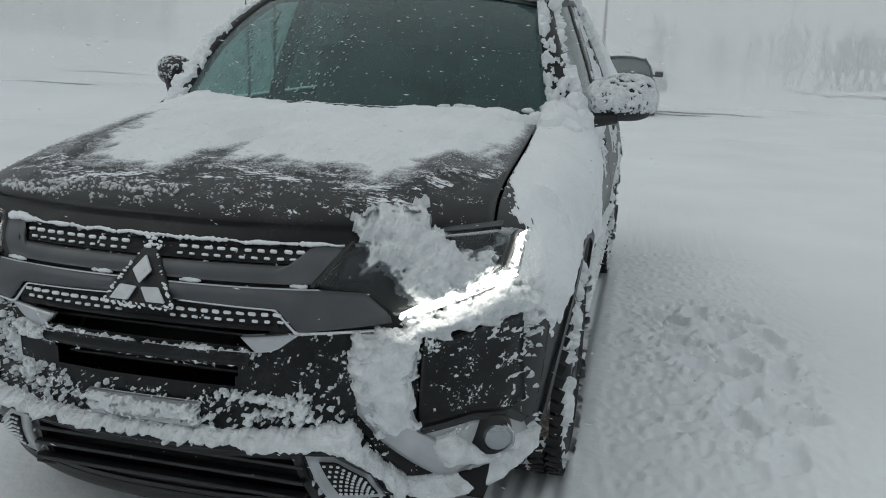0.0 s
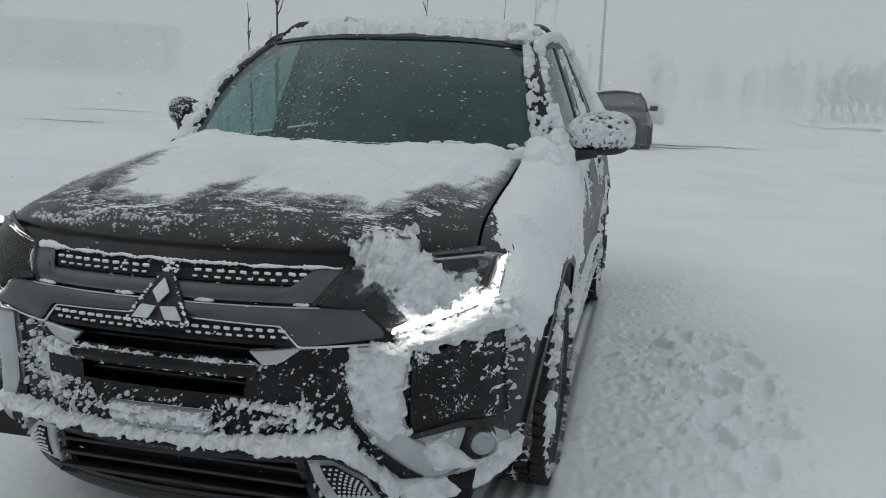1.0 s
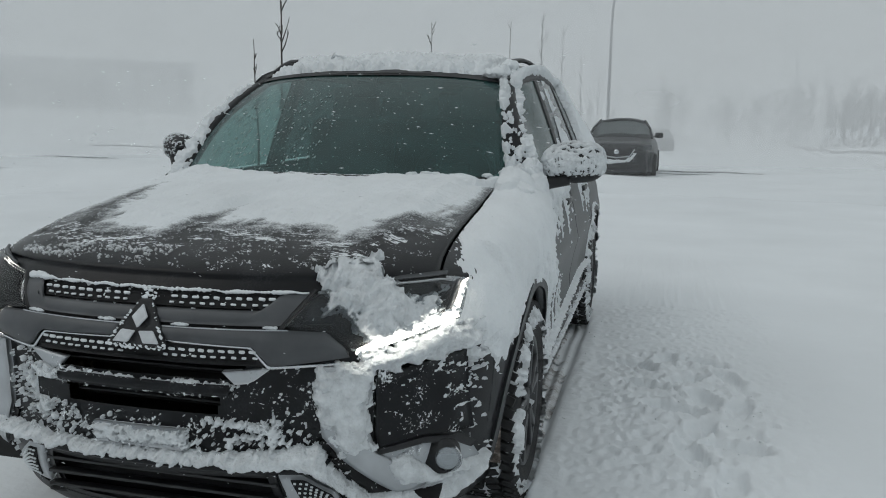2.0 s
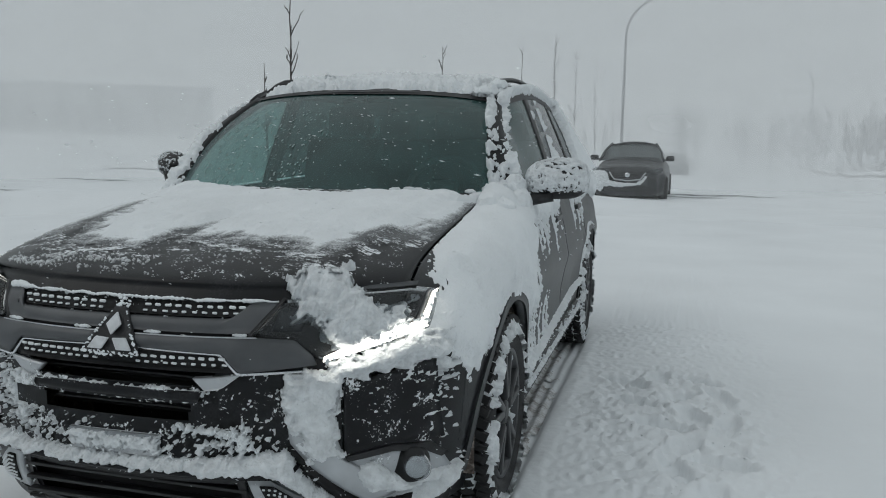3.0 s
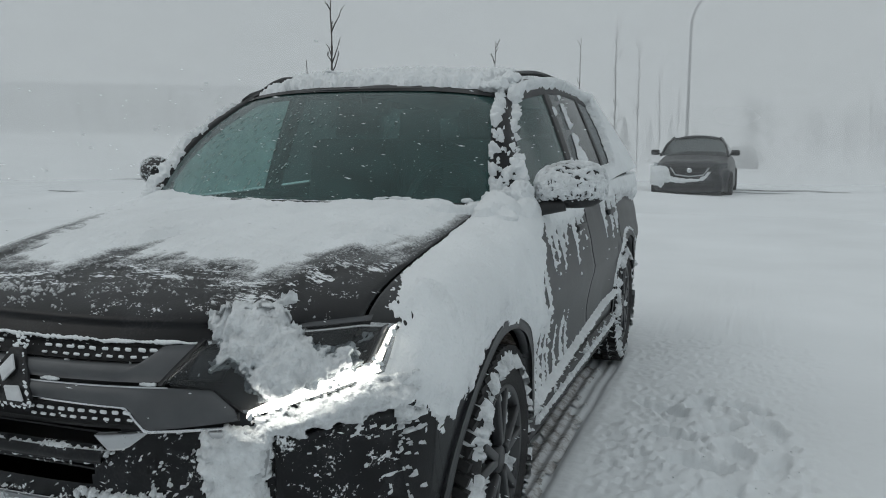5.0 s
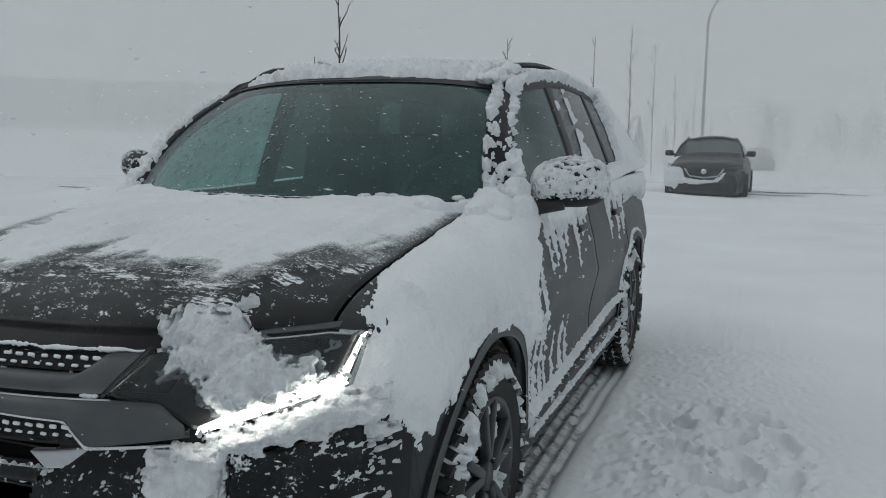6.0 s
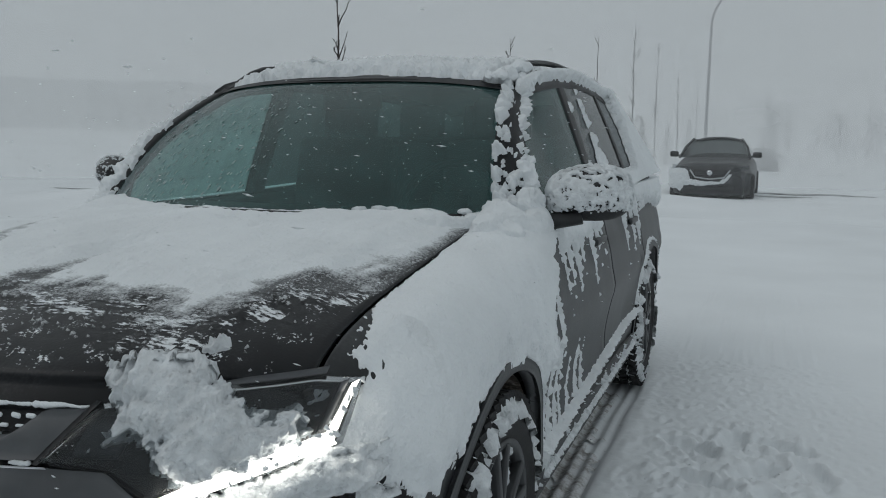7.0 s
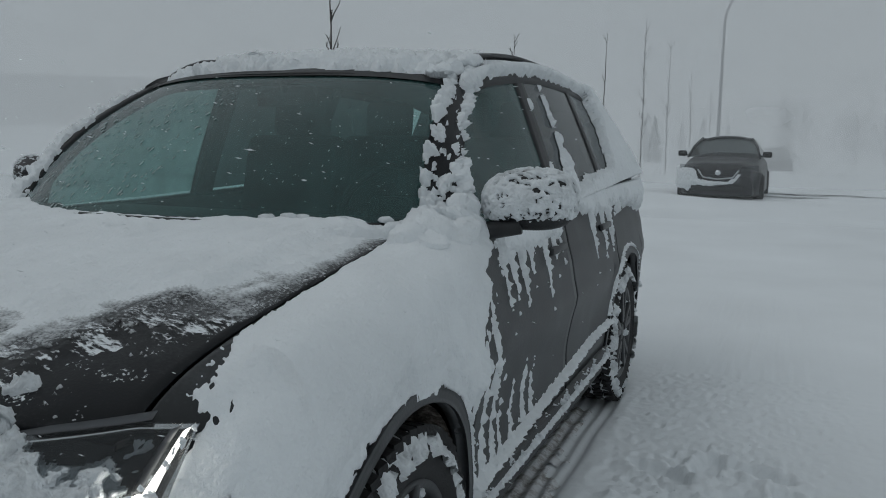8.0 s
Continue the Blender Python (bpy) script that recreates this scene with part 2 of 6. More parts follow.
def tube(path, radius, sides=8):
    """A bmesh tube along a list of points; radius a number or one for each point."""
    bm = bmesh.new()
    rings = []
    for i, p in enumerate(path):
        p = Vector(p)
        d = (Vector(path[min(i + 1, len(path) - 1)]) - Vector(path[max(i - 1, 0)])).normalized()
        a = d.orthogonal().normalized() if i == 0 else (rings_a - d * rings_a.dot(d)).normalized()
        rings_a = a
        b = d.cross(a)
        r = radius[i] if isinstance(radius, (list, tuple)) else radius
        rings.append([bm.verts.new(p + (a * math.cos(k * 2 * math.pi / sides) + b * math.sin(k * 2 * math.pi / sides)) * r) for k in range(sides)])
    for r0, r1 in zip(rings, rings[1:]):
        for k in range(sides):
            bm.faces.new((r0[k], r0[(k + 1) % sides], r1[(k + 1) % sides], r1[k]))
    bm.faces.new(rings[0][::-1])
    bm.faces.new(rings[-1])
    return bm


def box(size, at=(0, 0, 0), bevel=0.0, segments=2, turn=(0, 0, 0)):
    bm = bmesh.new()
    bmesh.ops.create_cube(bm, size=1, matrix=pose(*at, *turn) @ Matrix.Diagonal((*size, 1)))
    if bevel:
        bmesh.ops.bevel(bm, geom=bm.edges[:], offset=bevel, segments=segments, affect="EDGES", profile=0.6)
    return bm


# ---------------- ground ----------------
def bump_at(x, y, cx, cy, sx, sy):
    return math.exp(-((x - cx) / sx) ** 2 - ((y - cy) / sy) ** 2)


PRINTS = [(1.24, 2.72, 60), (1.40, 2.86, -15), (1.60, 2.86, 70), (1.72, 2.60, 20), (1.50, 2.52, -40), (1.30, 2.35, 75), (1.58, 2.20, 25), (1.73, 2.10, -10), (1.44, 2.02, 80), (1.52, 1.76, -20), (1.50, 1.50, 20), (1.68, 1.62, 75), (1.63, 1.22, -5)]


def print_depth(x, y):
    """Boot prints, half filled by the wind."""
    z = 0.0
    for cx, cy, turn in PRINTS:
        dx, dy = x - cx, y - cy
        if abs(dx) < 0.25 and abs(dy) < 0.25:
            a = radians(turn)
            u, v = dx * math.cos(a) + dy * math.sin(a), -dx * math.sin(a) + dy * math.cos(a)
            r = math.hypot(u / 0.055, v / 0.135) + 0.25 * fbm(x, y, cx, 14, 3)
            z -= 0.036 * step(1.2, 0.8, r)
            z += 0.016 * math.exp(-((r - 1.45) / 0.28) ** 2) * (0.6 + 0.8 * noise.noise(Vector((x * 9, y * 9, cx))))
    return z


def ground_height(x, y):
    far = math.hypot(x, y)
    z = 0.012 * fbm(x, y, 1, 1.7, 4) + 0.05 * fbm(x, y, 5, 0.22, 3) * step(2, 9, far)
    z += 0.10 * step(0.0, 1.0, fbm(x * 0.5, y, 9, 0.13, 3)) * step(7, 16, far) * step(90, 40, far)
    z += 0.20 * bump_at(x, y, -1.1, 16.9, 2.0, 0.8) + 0.30 * step(10.2, 11.0, x) * step(30, 38, y) * step(130, 90, y) + 0.35 * bump_at(x, y, -7.5, 12.0, 5.0, 1.0) + 0.45 * bump_at(x, y, 12.5, 36, 3.5, 9)
    z -= 0.0165 * max(0.0, y - 19.5) * step(-16, -5, x) * step(420, 60, y) if y < 420 else 0.0
    z += 1.6 * step(-22, -62, x)
    if 0.0 < x < 3.5 and -1 < y < 6.5:
        # fine wind crust beside the car, trodden patch, and the wheel's rut
        near = step(0.85, 1.1, x) * step(2.6, 1.6, x)
        z += 0.011 * near * fbm(x * 1.3, y, 7, 25, 3)
        d = min(((x - 1.46) / 0.42) ** 2 + ((y - 2.15) / 1.05) ** 2 + 0.35 * fbm(x, y, 2, 3, 3), 4)
        t = step(1.25, 0.6, d)
        z += t * (0.010 * fbm(x, y, 3, 8, 4) + 0.016 * fbm(x, y, 8, 30, 5) - 0.018 * step(0.25, 0.55, fbm(x * 1.4, y, 6, 7, 3))) + print_depth(x, y)
    if abs(x) < 1.6 and 0.2 < y < 7:
        k = step(0.13, 0.085, abs(abs(x) - 0.795)) * step(0.5, 0.9, y) * step(4.0, 3.5, y)
        z -= 0.028 * k - 0.007 * k * math.sin(abs(x) * 105)
        z += 0.006 * math.exp(-((abs(x) - 0.97) / 0.03) ** 2) * step(1.0, 1.5, y) * step(4, 3.4, y) * (1 + fbm(x, y, 4, 12, 3))
    return z

# ---------------- the sport-utility car: its surfaces ----------------
# The car stands with its nose at y = 0 and its tail at y = 4.66; x to its own left side.
LENGTH, NOSE, POWER = 4.66, 0.9, 2.5
half_width = table([(0.15, 0.84), (0.28, 0.872), (0.45, 0.893), (0.7, 0.905), (0.84, 0.895), (0.93, 0.872), (1.0, 0.855), (1.10, 0.825)])
front_lean = table([(0.15, 0.13), (0.24, 0.07), (0.34, 0.02), (0.45, 0.0), (0.6, -0.01), (0.72, -0.01), (0.78, 0.005), (0.85, 0.045), (0.91, 0.095), (1.0, 0.2)])
edge_height = table([(0.0, 0.905), (0.4, 0.905), (0.6, 0.90), (0.7, 0.885), (0.8, 0.86), (0.9, 0.80)])
rear_height = table([(0.0, 1.09), (0.4, 1.085), (0.6, 1.07), (0.72, 1.05), (0.80, 1.02), (0.86, 0.985), (0.9, 0.93)])
shoulder = table([(0.0, 0.90), (0.95, 0.86), (1.25, 0.955), (1.5, 1.04), (2.2, 1.055), (3.2, 1.075), (4.0, 1.10), (4.7, 1.10)])
WHEELS_Y, WHEEL_Z, ARCH = (0.985, 3.655), 0.345, 0.40


def front_y(x, z):
    """The nose: how far back the shell lies at that place across and height."""
    w = half_width(z)
    k = min(abs(x) / w, 1.0)
    return front_lean(z) + NOSE * (1 - (1 - k ** POWER) ** (1 / POWER))


def side_x(y, z):
    """The flank: half the car's width at that station and height."""
    w, d = half_width(z), front_lean(z)
    if y < d + NOSE:
        k = min(max((d + NOSE - y) / NOSE, 0.0), 1.0)
        w *= (1 - k ** POWER) ** (1 / POWER)
    tail = LENGTH - 0.7
    if y > tail:
        k = min((y - tail) / 0.7, 1.0)
        w *= (1 - k ** 3.2) ** (1 / 3.2)
    crease = 0.012 * math.exp(-((z - 0.72) / 0.05) ** 2) - 0.02 * math.exp(-((z - 0.52) / 0.12) ** 2) * step(1.2, 1.6, y) * step(3.3, 2.9, y)
    return w + crease * step(0.9, 1.4, y)


def top_z(x, y):
    """Bonnet and wing tops."""
    x = min(abs(x), 0.895)
    zt = edge_height(x)
    yf = front_y(x, zt)
    b = min(max((y - yf) / (1.22 - yf), 0.0), 1.3)
    z = zt + (rear_height(x) - zt) * b ** 0.62
    return z + 0.010 * math.exp(-((x - 0.50 - 0.06 * b) / 0.035) ** 2) * step(0.0, 0.3, b)


gap_x = table([(0.28, 0.727), (0.36, 0.725), (0.42, 0.718), (0.50, 0.711), (0.65, 0.707), (0.97, 0.706), (1.3, 0.695), (1.5, 0.690)])   # the shut line between bonnet and wing


WS_BASE = table([(0.0, 1.06), (0.35, 1.13), (0.6, 1.30), (0.72, 1.47)])


def windscreen(u, v):
    """u across from -1 to 1, v from the cowl to the roof."""
    xb, xt = 0.765, 0.612
    x = u * lerp(xb, xt, v)
    yb, yt = 1.09 + 0.36 * abs(u) ** 2.2, 1.90 + 0.09 * abs(u) ** 2.2
    zb, zt = 1.060 - 0.016 * u * u, 1.535 - 0.038 * abs(u) ** 3.5
    bow = 0.028 * math.sin(math.pi * v)
    return Vector((x, lerp(yb, yt, v) - bow * 0.6 - 0.055 * abs(u) ** 2.2 * math.sin(math.pi * min(max(v, 0.0), 1.0)), lerp(zb, zt, v) + bow))


roof_mid = table([(1.90, 1.538), (2.2, 1.592), (2.7, 1.630), (3.3, 1.625), (3.9, 1.59), (4.4, 1.51)])
roof_half = table([(1.90, 0.612), (2.3, 0.625), (3.0, 0.610), (3.8, 0.565), (4.4, 0.52)])


def roof_z(x, y):
    k = abs(x) / roof_half(y)
    return roof_mid(y) - lerp(0.034, 0.028, step(1.95, 2.2, y)) * k ** 2.6


def glass_side(y, v):
    """The side windows' surface: v from the belt to the roof rail."""
    zb = shoulder(y)
    xb = side_x(min(y, 3.9), zb) - 0.01
    yt = max(y, 1.95)
    zt, xt = roof_z(0.999 * roof_half(yt), yt), roof_half(yt) + 0.01
    k = min(1.0, max(0.06, (y - 1.42) / 0.56)) if y < 1.98 else 1.0
    v = v * k
    return Vector((lerp(xb, xt, v ** 1.12), y, lerp(zb, zt, v)))

# ---------------- ground sheet ----------------
def spread(n, near, far, at):
    k = math.asinh(far / near)
    return [at + near * math.sinh(k * (2 * i / (n - 1) - 1)) for i in range(n)]


def fine(coarse, a, b, pitch):
    return sorted([c for c in coarse if c < a - 0.02 or c > b + 0.02] + span(a, b, int((b - a) / pitch)))


GX, GY = fine(spread(211, 3.0, 700, 1.4), 0.55, 2.05, 0.0125), fine(spread(231, 3.4, 700, 1.6), 0.5, 4.3, 0.0165)
gverts = [(x, y, ground_height(x, y)) for x in GX for y in GY]
ground = mesh_part("ground", gverts, grid_faces(len(GX), len(GY)), M_SNOWG)
tagged(ground, "wind-blown snow field over a road with drifts", "snow ground", kind="structure")

# ---------------- main car ----------------
car = thing("parked_suv", "dark graphite sport-utility car parked in snow, lights on", "car", pose(0, 0, 0))


def arch_bottom(y, sill=0.27):
    z = sill
    for yc in WHEELS_Y:
        d = ARCH * ARCH - (y - yc) ** 2
        if d > 0:
            z = max(z, WHEEL_Z + math.sqrt(d))
    return z


def flank(y0, y1, n, rows, side, bottom=None, top=None, out=0.0):
    """A panel of the flank between two stations, on one side of the car."""
    verts, nv = [], rows
    for y in span(y0, y1, n):
        zb = arch_bottom(y) if bottom is None else bottom(y)
        zt = shoulder(y) if top is None else top(y)
        for j in range(rows):
            z = lerp(zb, zt, j / (rows - 1))
            verts.append((side * (side_x(y, z) + out), y, z))
    # turned edge inwards
    base = len(verts)
    faces = grid_faces(n, nv)
    verts += [(v[0] - side * 0.03, v[1], v[2]) for v in verts[:]]
    ring = [i * nv for i in range(n)] + [(n - 1) * nv + j for j in range(1, nv)] + [i * nv + nv - 1 for i in range(n - 2, -1, -1)] + [j for j in range(nv - 2, 0, -1)]
    faces += [(b, a, a + base, b + base) for a, b in zip(ring, ring[1:] + ring[:1])]
    return verts, faces


for side in (1, -1):
    v, f = flank(0.50, 1.395, 90, 20, side, top=lambda y: top_z(0.885, y) if y > 0.62 else edge_height(0.80) + 0.0)
    mesh_part("front_wing", v, f, M_SIDE, car)
    v, f = flank(1.403, 2.495, 30, 22, side, bottom=lambda y: 0.36)
    front_door = mesh_part("front_door", v, f, M_SIDE, car)
    v, f = flank(2.503, 3.38, 40, 22, side, bottom=lambda y: max(0.36, arch_bottom(y)))
    rear_door = mesh_part("rear_door", v, f, M_SIDE, car)
    v, f = flank(3.388, 4.60, 60, 22, side)
    mesh_part("rear_wing", v, f, M_SIDE, car)
    v, f = flank(1.30, 3.26, 40, 6, side, bottom=lambda y: 0.23, top=lambda y: 0.36, out=0.012)
    mesh_part("sill_cladding", v, f, M_PLASTIC, car)
    for door, yh in ((front_door, 2.36), (rear_door, 3.22)):
        hb = box((0.024, 0.2, 0.028), (side * (side_x(yh, 0.93) + 0.009), yh - 0.05, 0.93), 0.010)
        part("door_handle", hb, M_SIDE, door)

# nose shell: bumper from below up to the bonnet's edge

def nose(x, k):
    zt = edge_height(abs(x)) - 0.012
    z = lerp(0.17, zt, k)
    return (x, front_y(x, z), z)


def inside(x, z, poly):
    hit, n = False, len(poly)
    for i in range(n):
        (x0, z0), (x1, z1) = poly[i], poly[i - 1]
        if (z0 > z) != (z1 > z) and x < (x1 - x0) * (z - z0) / (z1 - z0) + x0:
            hit = not hit
    return hit


INTAKE_UP = [(-0.315, 0.700), (0.315, 0.700), (0.245, 0.646), (-0.245, 0.646)]
INTAKE_MID = [(-0.245, 0.602), (0.225, 0.602), (0.215, 0.548), (-0.235, 0.548)]
INTAKE_LOW = [(-0.345, 0.385), (0.345, 0.385), (0.37, 0.232), (-0.37, 0.232)]
NZ = span(0, 1, 90)
NX = span(-0.86, 0.86, 220)
v, f = sheet(nose, NX, NZ)
f = [q for q in f if not any(inside(sum(v[k].x for k in q) / 4, sum(v[k].z for k in q) / 4, p) for p in (INTAKE_UP, INTAKE_MID, INTAKE_LOW))]
mesh_part("front_bumper", v, f, M_PAINT, car)

# bonnet and wing tops


def bonnet_at(a, b):
    half = 0.69
    x = a * half
    y0 = front_y(x, edge_height(abs(x)))
    y = lerp(y0, WS_BASE(abs(x)) + 0.02, b ** 1.25)
    if abs(a) > 0.9:
        x = math.copysign(lerp(abs(x), gap_x(y) - 0.004 - (1 - abs(a)) * 0.69, (abs(a) - 0.9) * 10), a)
    return (x, y, top_z(x, y))


v, f = sheet(bonnet_at, span(-1, 1, 100), span(0, 1, 60), 0.012)
mesh_part("bonnet", v, f, M_PAINT, car)
for side in (1, -1):
    def wing_top(a, b, side=side):
        y = lerp(0.30, 1.50, b)
        x0, x1 = gap_x(y) + 0.004, min(0.887, side_x(y, edge_height(0.8)))
        x = lerp(x0, max(x1, x0 + 0.004), a)
        return (side * x, y, top_z(x, y))
    v, f = sheet(wing_top, span(0, 1, 16), span(0, 1, 60), 0.012, (0, 0, 1))
    mesh_part("wing_top", v, f, M_SIDE, car)

# windscreen, roof, side windows
v, f = sheet(windscreen, span(-0.965, 0.965, 40), span(0.0, 1, 24), 0.0, (0, -1, 1))
pane = mesh_part("windscreen", v, f, M_GLASS, car, "green-tinted windscreen")
for v0, v1 in ((0.0, 0.085), (0.955, 1.0)):
    v, f = sheet(lambda u, k: windscreen(u, k) + Vector((0, -0.003, 0.004)), span(-0.965, 0.965, 40), span(v0, v1, 4))
    mesh_part("dark_border", v, f, M_PLASTIC, pane)
v, f = sheet(lambda u, y: (u * roof_half(y), y + (0.09 * abs(u) ** 2.2 if y < 2.2 else 0.0), roof_z(u * roof_half(y), y)), span(-1, 1, 30), span(1.90, 4.4, 40), 0.03)
mesh_part("roof", v, f, M_PAINT, car)
for side in (1, -1):
    for name, ya, yb in (("front_window", 1.62, 2.44), ("rear_window", 2.56, 3.34), ("quarter_window", 3.42, 3.98)):
        v, f = sheet(lambda y, k: Vector((side, 1, 1)) * glass_side(y, k), span(ya, yb, 24), span(0.02, 0.90, 12), 0.0, (1, 0, 0))
        mesh_part(name, v, f, (M_FRONTGLASS if side < 0 else M_DOORGLASS) if name == "front_window" else M_SIDEGLASS, car)
    for ya, yb in ((1.40, 1.62), (2.44, 2.56), (3.34, 3.42), (3.98, 4.2)):
        v, f = sheet(lambda y, k: Vector((side, 1, 1)) * (glass_side(y, k) + Vector((0.004, 0, 0))), span(ya, yb, 4), span(0.0, 0.96, 12), 0.03, (side, 0, 0))
        mesh_part("window_pillar", v, f, M_PLASTIC, car)
    v, f = sheet(lambda y, k: Vector((side, 1, 1)) * (glass_side(y, lerp(0.88, 1.0, k)) + Vector((0.006, 0, 0))), span(1.96, 4.2, 40), span(0, 1, 4), 0.03, (side, 0, 0))
    mesh_part("roof_rail", v, f, M_PLASTIC, car)

    def a_pillar(v, k, side=side):
        a = windscreen(0.955, v)
        w = windscreen(1.0, v)
        b = Vector((lerp(0.832, 0.632, max(v, 0.0)), w.y + 0.085, w.z - 0.01))
        p = a.lerp(b, k) + Vector((0.022, -0.016, 0.018)) * math.sin(math.pi * k)
        return Vector((side * p.x, p.y, p.z))
    v, f = sheet(a_pillar, span(-0.03, 1.0, 20), span(0, 1, 6), 0.03, (side, -1, 1))
    mesh_part("a_pillar", v, f, M_PAINT, car)

# tail, floor
v, f = sheet(lambda u, k: (u * side_x(LENGTH - 0.10, lerp(0.3, 1.1, k)), LENGTH - 0.10 + 0.08 * (1 - u * u), lerp(0.3, 1.1, k)), span(-1, 1, 12), span(0, 1, 8), 0.02)
mesh_part("tailgate", v, f, M_PAINT, car)
v, f = sheet(lambda u, k: (u * lerp(0.78, 0.53, k), lerp(4.55, 4.38, k), lerp(1.1, 1.53, k)), span(-1, 1, 10), span(0, 1, 6), 0.01)
mesh_part("rear_screen", v, f, M_SIDEGLASS, car)
part("underbody", box((1.5, 4.1, 0.06), (0, 2.3, 0.26)), M_BLACK, car)


WHEEL_R, WHEEL_X = 0.342, 0.798


def wheel_frame(yc, side):
    """A wheel's place, its outer face along x."""
    return Matrix.Translation((side * WHEEL_X, yc, WHEEL_Z - 0.008))  @ Matrix.Diagonal((side, 1, 1, 1))


def wheel(at, side):
    """Tyre with tread blocks, and a five-spoke rim; its axle along x."""
    w = new("wheel")
    w.parent = car
    w.matrix_basis = wheel_frame(at, side)
    R, W, RIM = WHEEL_R, 0.225, 0.228
    prof = [(-W / 2 + 0.02, RIM), (-W / 2, RIM + 0.05), (-W / 2 + 0.012, R - 0.03), (-W / 2 + 0.04, R - 0.008), (W / 2 - 0.04, R - 0.008), (W / 2 - 0.012, R - 0.03), (W / 2, RIM + 0.05), (W / 2 - 0.02, RIM)]
    v, f = sheet(lambda a, k: (prof[k][0], prof[k][1] * math.cos(a), prof[k][1] * math.sin(a)), span(0, 2 * math.pi, 61), range(len(prof)))
    tyre = mesh_part("tyre", v, f, M_RUBBER, w)
    bm = bmesh.new()
    for i in range(56):
        a = i * 2 * math.pi / 56
        for j, xo in enumerate((-0.08, -0.028, 0.028, 0.08)):
            bmesh.ops.create_cube(bm, size=1, matrix=Matrix.Rotation(a + 0.03 * (j % 2), 4, "X") @ Matrix.Translation((xo, 0, R + 0.001)) @ Matrix.Rotation(0.35 * (-1) ** j, 4, "Z") @ Matrix.Diagonal((0.044, 0.027, 0.024, 1)))
    part("tread", bm, M_RUBBER, tyre, smooth=False)
    rprof = [(W / 2 - 0.03, RIM + 0.004), (W / 2 - 0.012, RIM + 0.004), (W / 2 - 0.016, RIM - 0.014), (W / 2 - 0.06, RIM - 0.03), (-0.09, RIM - 0.035)]
    v, f = sheet(lambda a, k: (rprof[k][0], rprof[k][1] * math.cos(a), rprof[k][1] * math.sin(a)), span(0, 2 * math.pi, 61), range(len(rprof)))
    rim = mesh_part("rim", v, f, M_ALLOY, w)
    for i in range(5):
        for off in (-0.13, 0.13):
            a = i * 2 * math.pi / 5 + math.pi / 2
            p0, p1 = (math.cos(a + off * 0.6) * 0.05, math.sin(a + off * 0.6) * 0.05), (math.cos(a + off * 1.6) * 0.222, math.sin(a + off * 1.6) * 0.222)
            d = math.atan2(p1[1] - p0[1], p1[0] - p0[0])
            L = math.hypot(p1[0] - p0[0], p1[1] - p0[1])
            bm = box((0.034, L, 0.030), (0, 0, 0), 0.008)
            bm.transform(Matrix.Translation((W / 2 - 0.026, (p0[0] + p1[0]) / 2, (p0[1] + p1[1]) / 2)) @ Matrix.Rotation(d, 4, "X"))
            part("spoke", bm, M_ALLOY, rim)
    bm = bmesh.new()
    bmesh.ops.create_cone(bm, cap_ends=True, segments=24, radius1=0.058, radius2=0.040, depth=0.05, matrix=Matrix.Translation((W / 2 - 0.04, 0, 0)) @ Matrix.Rotation(math.pi / 2, 4, "Y"))
    part("hub", bm, M_ALLOY, w)
    bm = bmesh.new()
    bmesh.ops.create_cone(bm, cap_ends=True, segments=32, radius1=0.16, radius2=0.16, depth=0.025, matrix=Matrix.Translation((-0.0, 0, 0)) @ Matrix.Rotation(math.pi / 2, 4, "Y"))
    part("brake_disc", bm, M_LINER, w)
    return w


for yc in WHEELS_Y:
    for side in (1, -1):
        wheel(yc, side)
        # liner of the wheel arch
        v, f = sheet(lambda a, x: (side * x, yc + (ARCH - 0.006) * math.cos(a), WHEEL_Z + (ARCH - 0.006) * math.sin(a)), span(-0.25, math.pi + 0.25, 30), span(0.55, 0.868, 6))
        mesh_part("arch_liner", v, f, M_LINER, car)

        def lip(a, k, side=side, yc=yc):
            y, z = yc + (ARCH + 0.034 * k) * math.cos(a), WHEEL_Z + (ARCH + 0.034 * k) * math.sin(a)
            return (side * (side_x(y, z) + 0.010), y, z)
        v, f = sheet(lip, span(-0.2, math.pi + 0.2, 40), span(0, 1, 4), 0.03, (side, 0, 0))
        mesh_part("arch_lip", v, f, M_LIP, car)

# ---------------- nose details ----------------
def along(points, u):
    """The place at share u of a polyline's length."""
    seg = [math.dist(a, b) for a, b in zip(points, points[1:])]
    s = u * sum(seg)
    for (a, b), d in zip(zip(points, points[1:]), seg):
        if s <= d or (a, b) == (points[-2], points[-1]):
            k = min(s / d, 1.0) if d else 0
            return tuple(lerp(p, q, k) for p, q in zip(a, b))
        s -= d


def on_nose(x, z, out=0.0):
    p = Vector((x, front_y(x, z), z))
    e = 0.004
    n = (Vector((x + e, front_y(x + e, z), z)) - p).cross(Vector((x, front_y(x, z + e), z + e)) - p).normalized()
    return p + n * out


def nose_plate(name, top, bottom, mat, out=0.008, thick=0.014, nu=28, nv=6, parent=None, label="", mirror=False, crown=0.0):
    """A plate that lies on the nose between two edges, given as (x, z)."""
    sx = -1 if mirror else 1

    def fn(u, k):
        a, b = along(top, u), along(bottom, u)
        x, z = lerp(a[0], b[0], k), lerp(a[1], b[1], k)
        p = on_nose(x, z, out + crown * math.sin(math.pi * k))
        return Vector((sx * p.x, p.y, p.z))
    v, f = sheet(fn, span(0, 1, nu), span(0, 1, nv), thick, (0, -1, 0))
    return mesh_part(name, v, f, mat, parent or car, label)


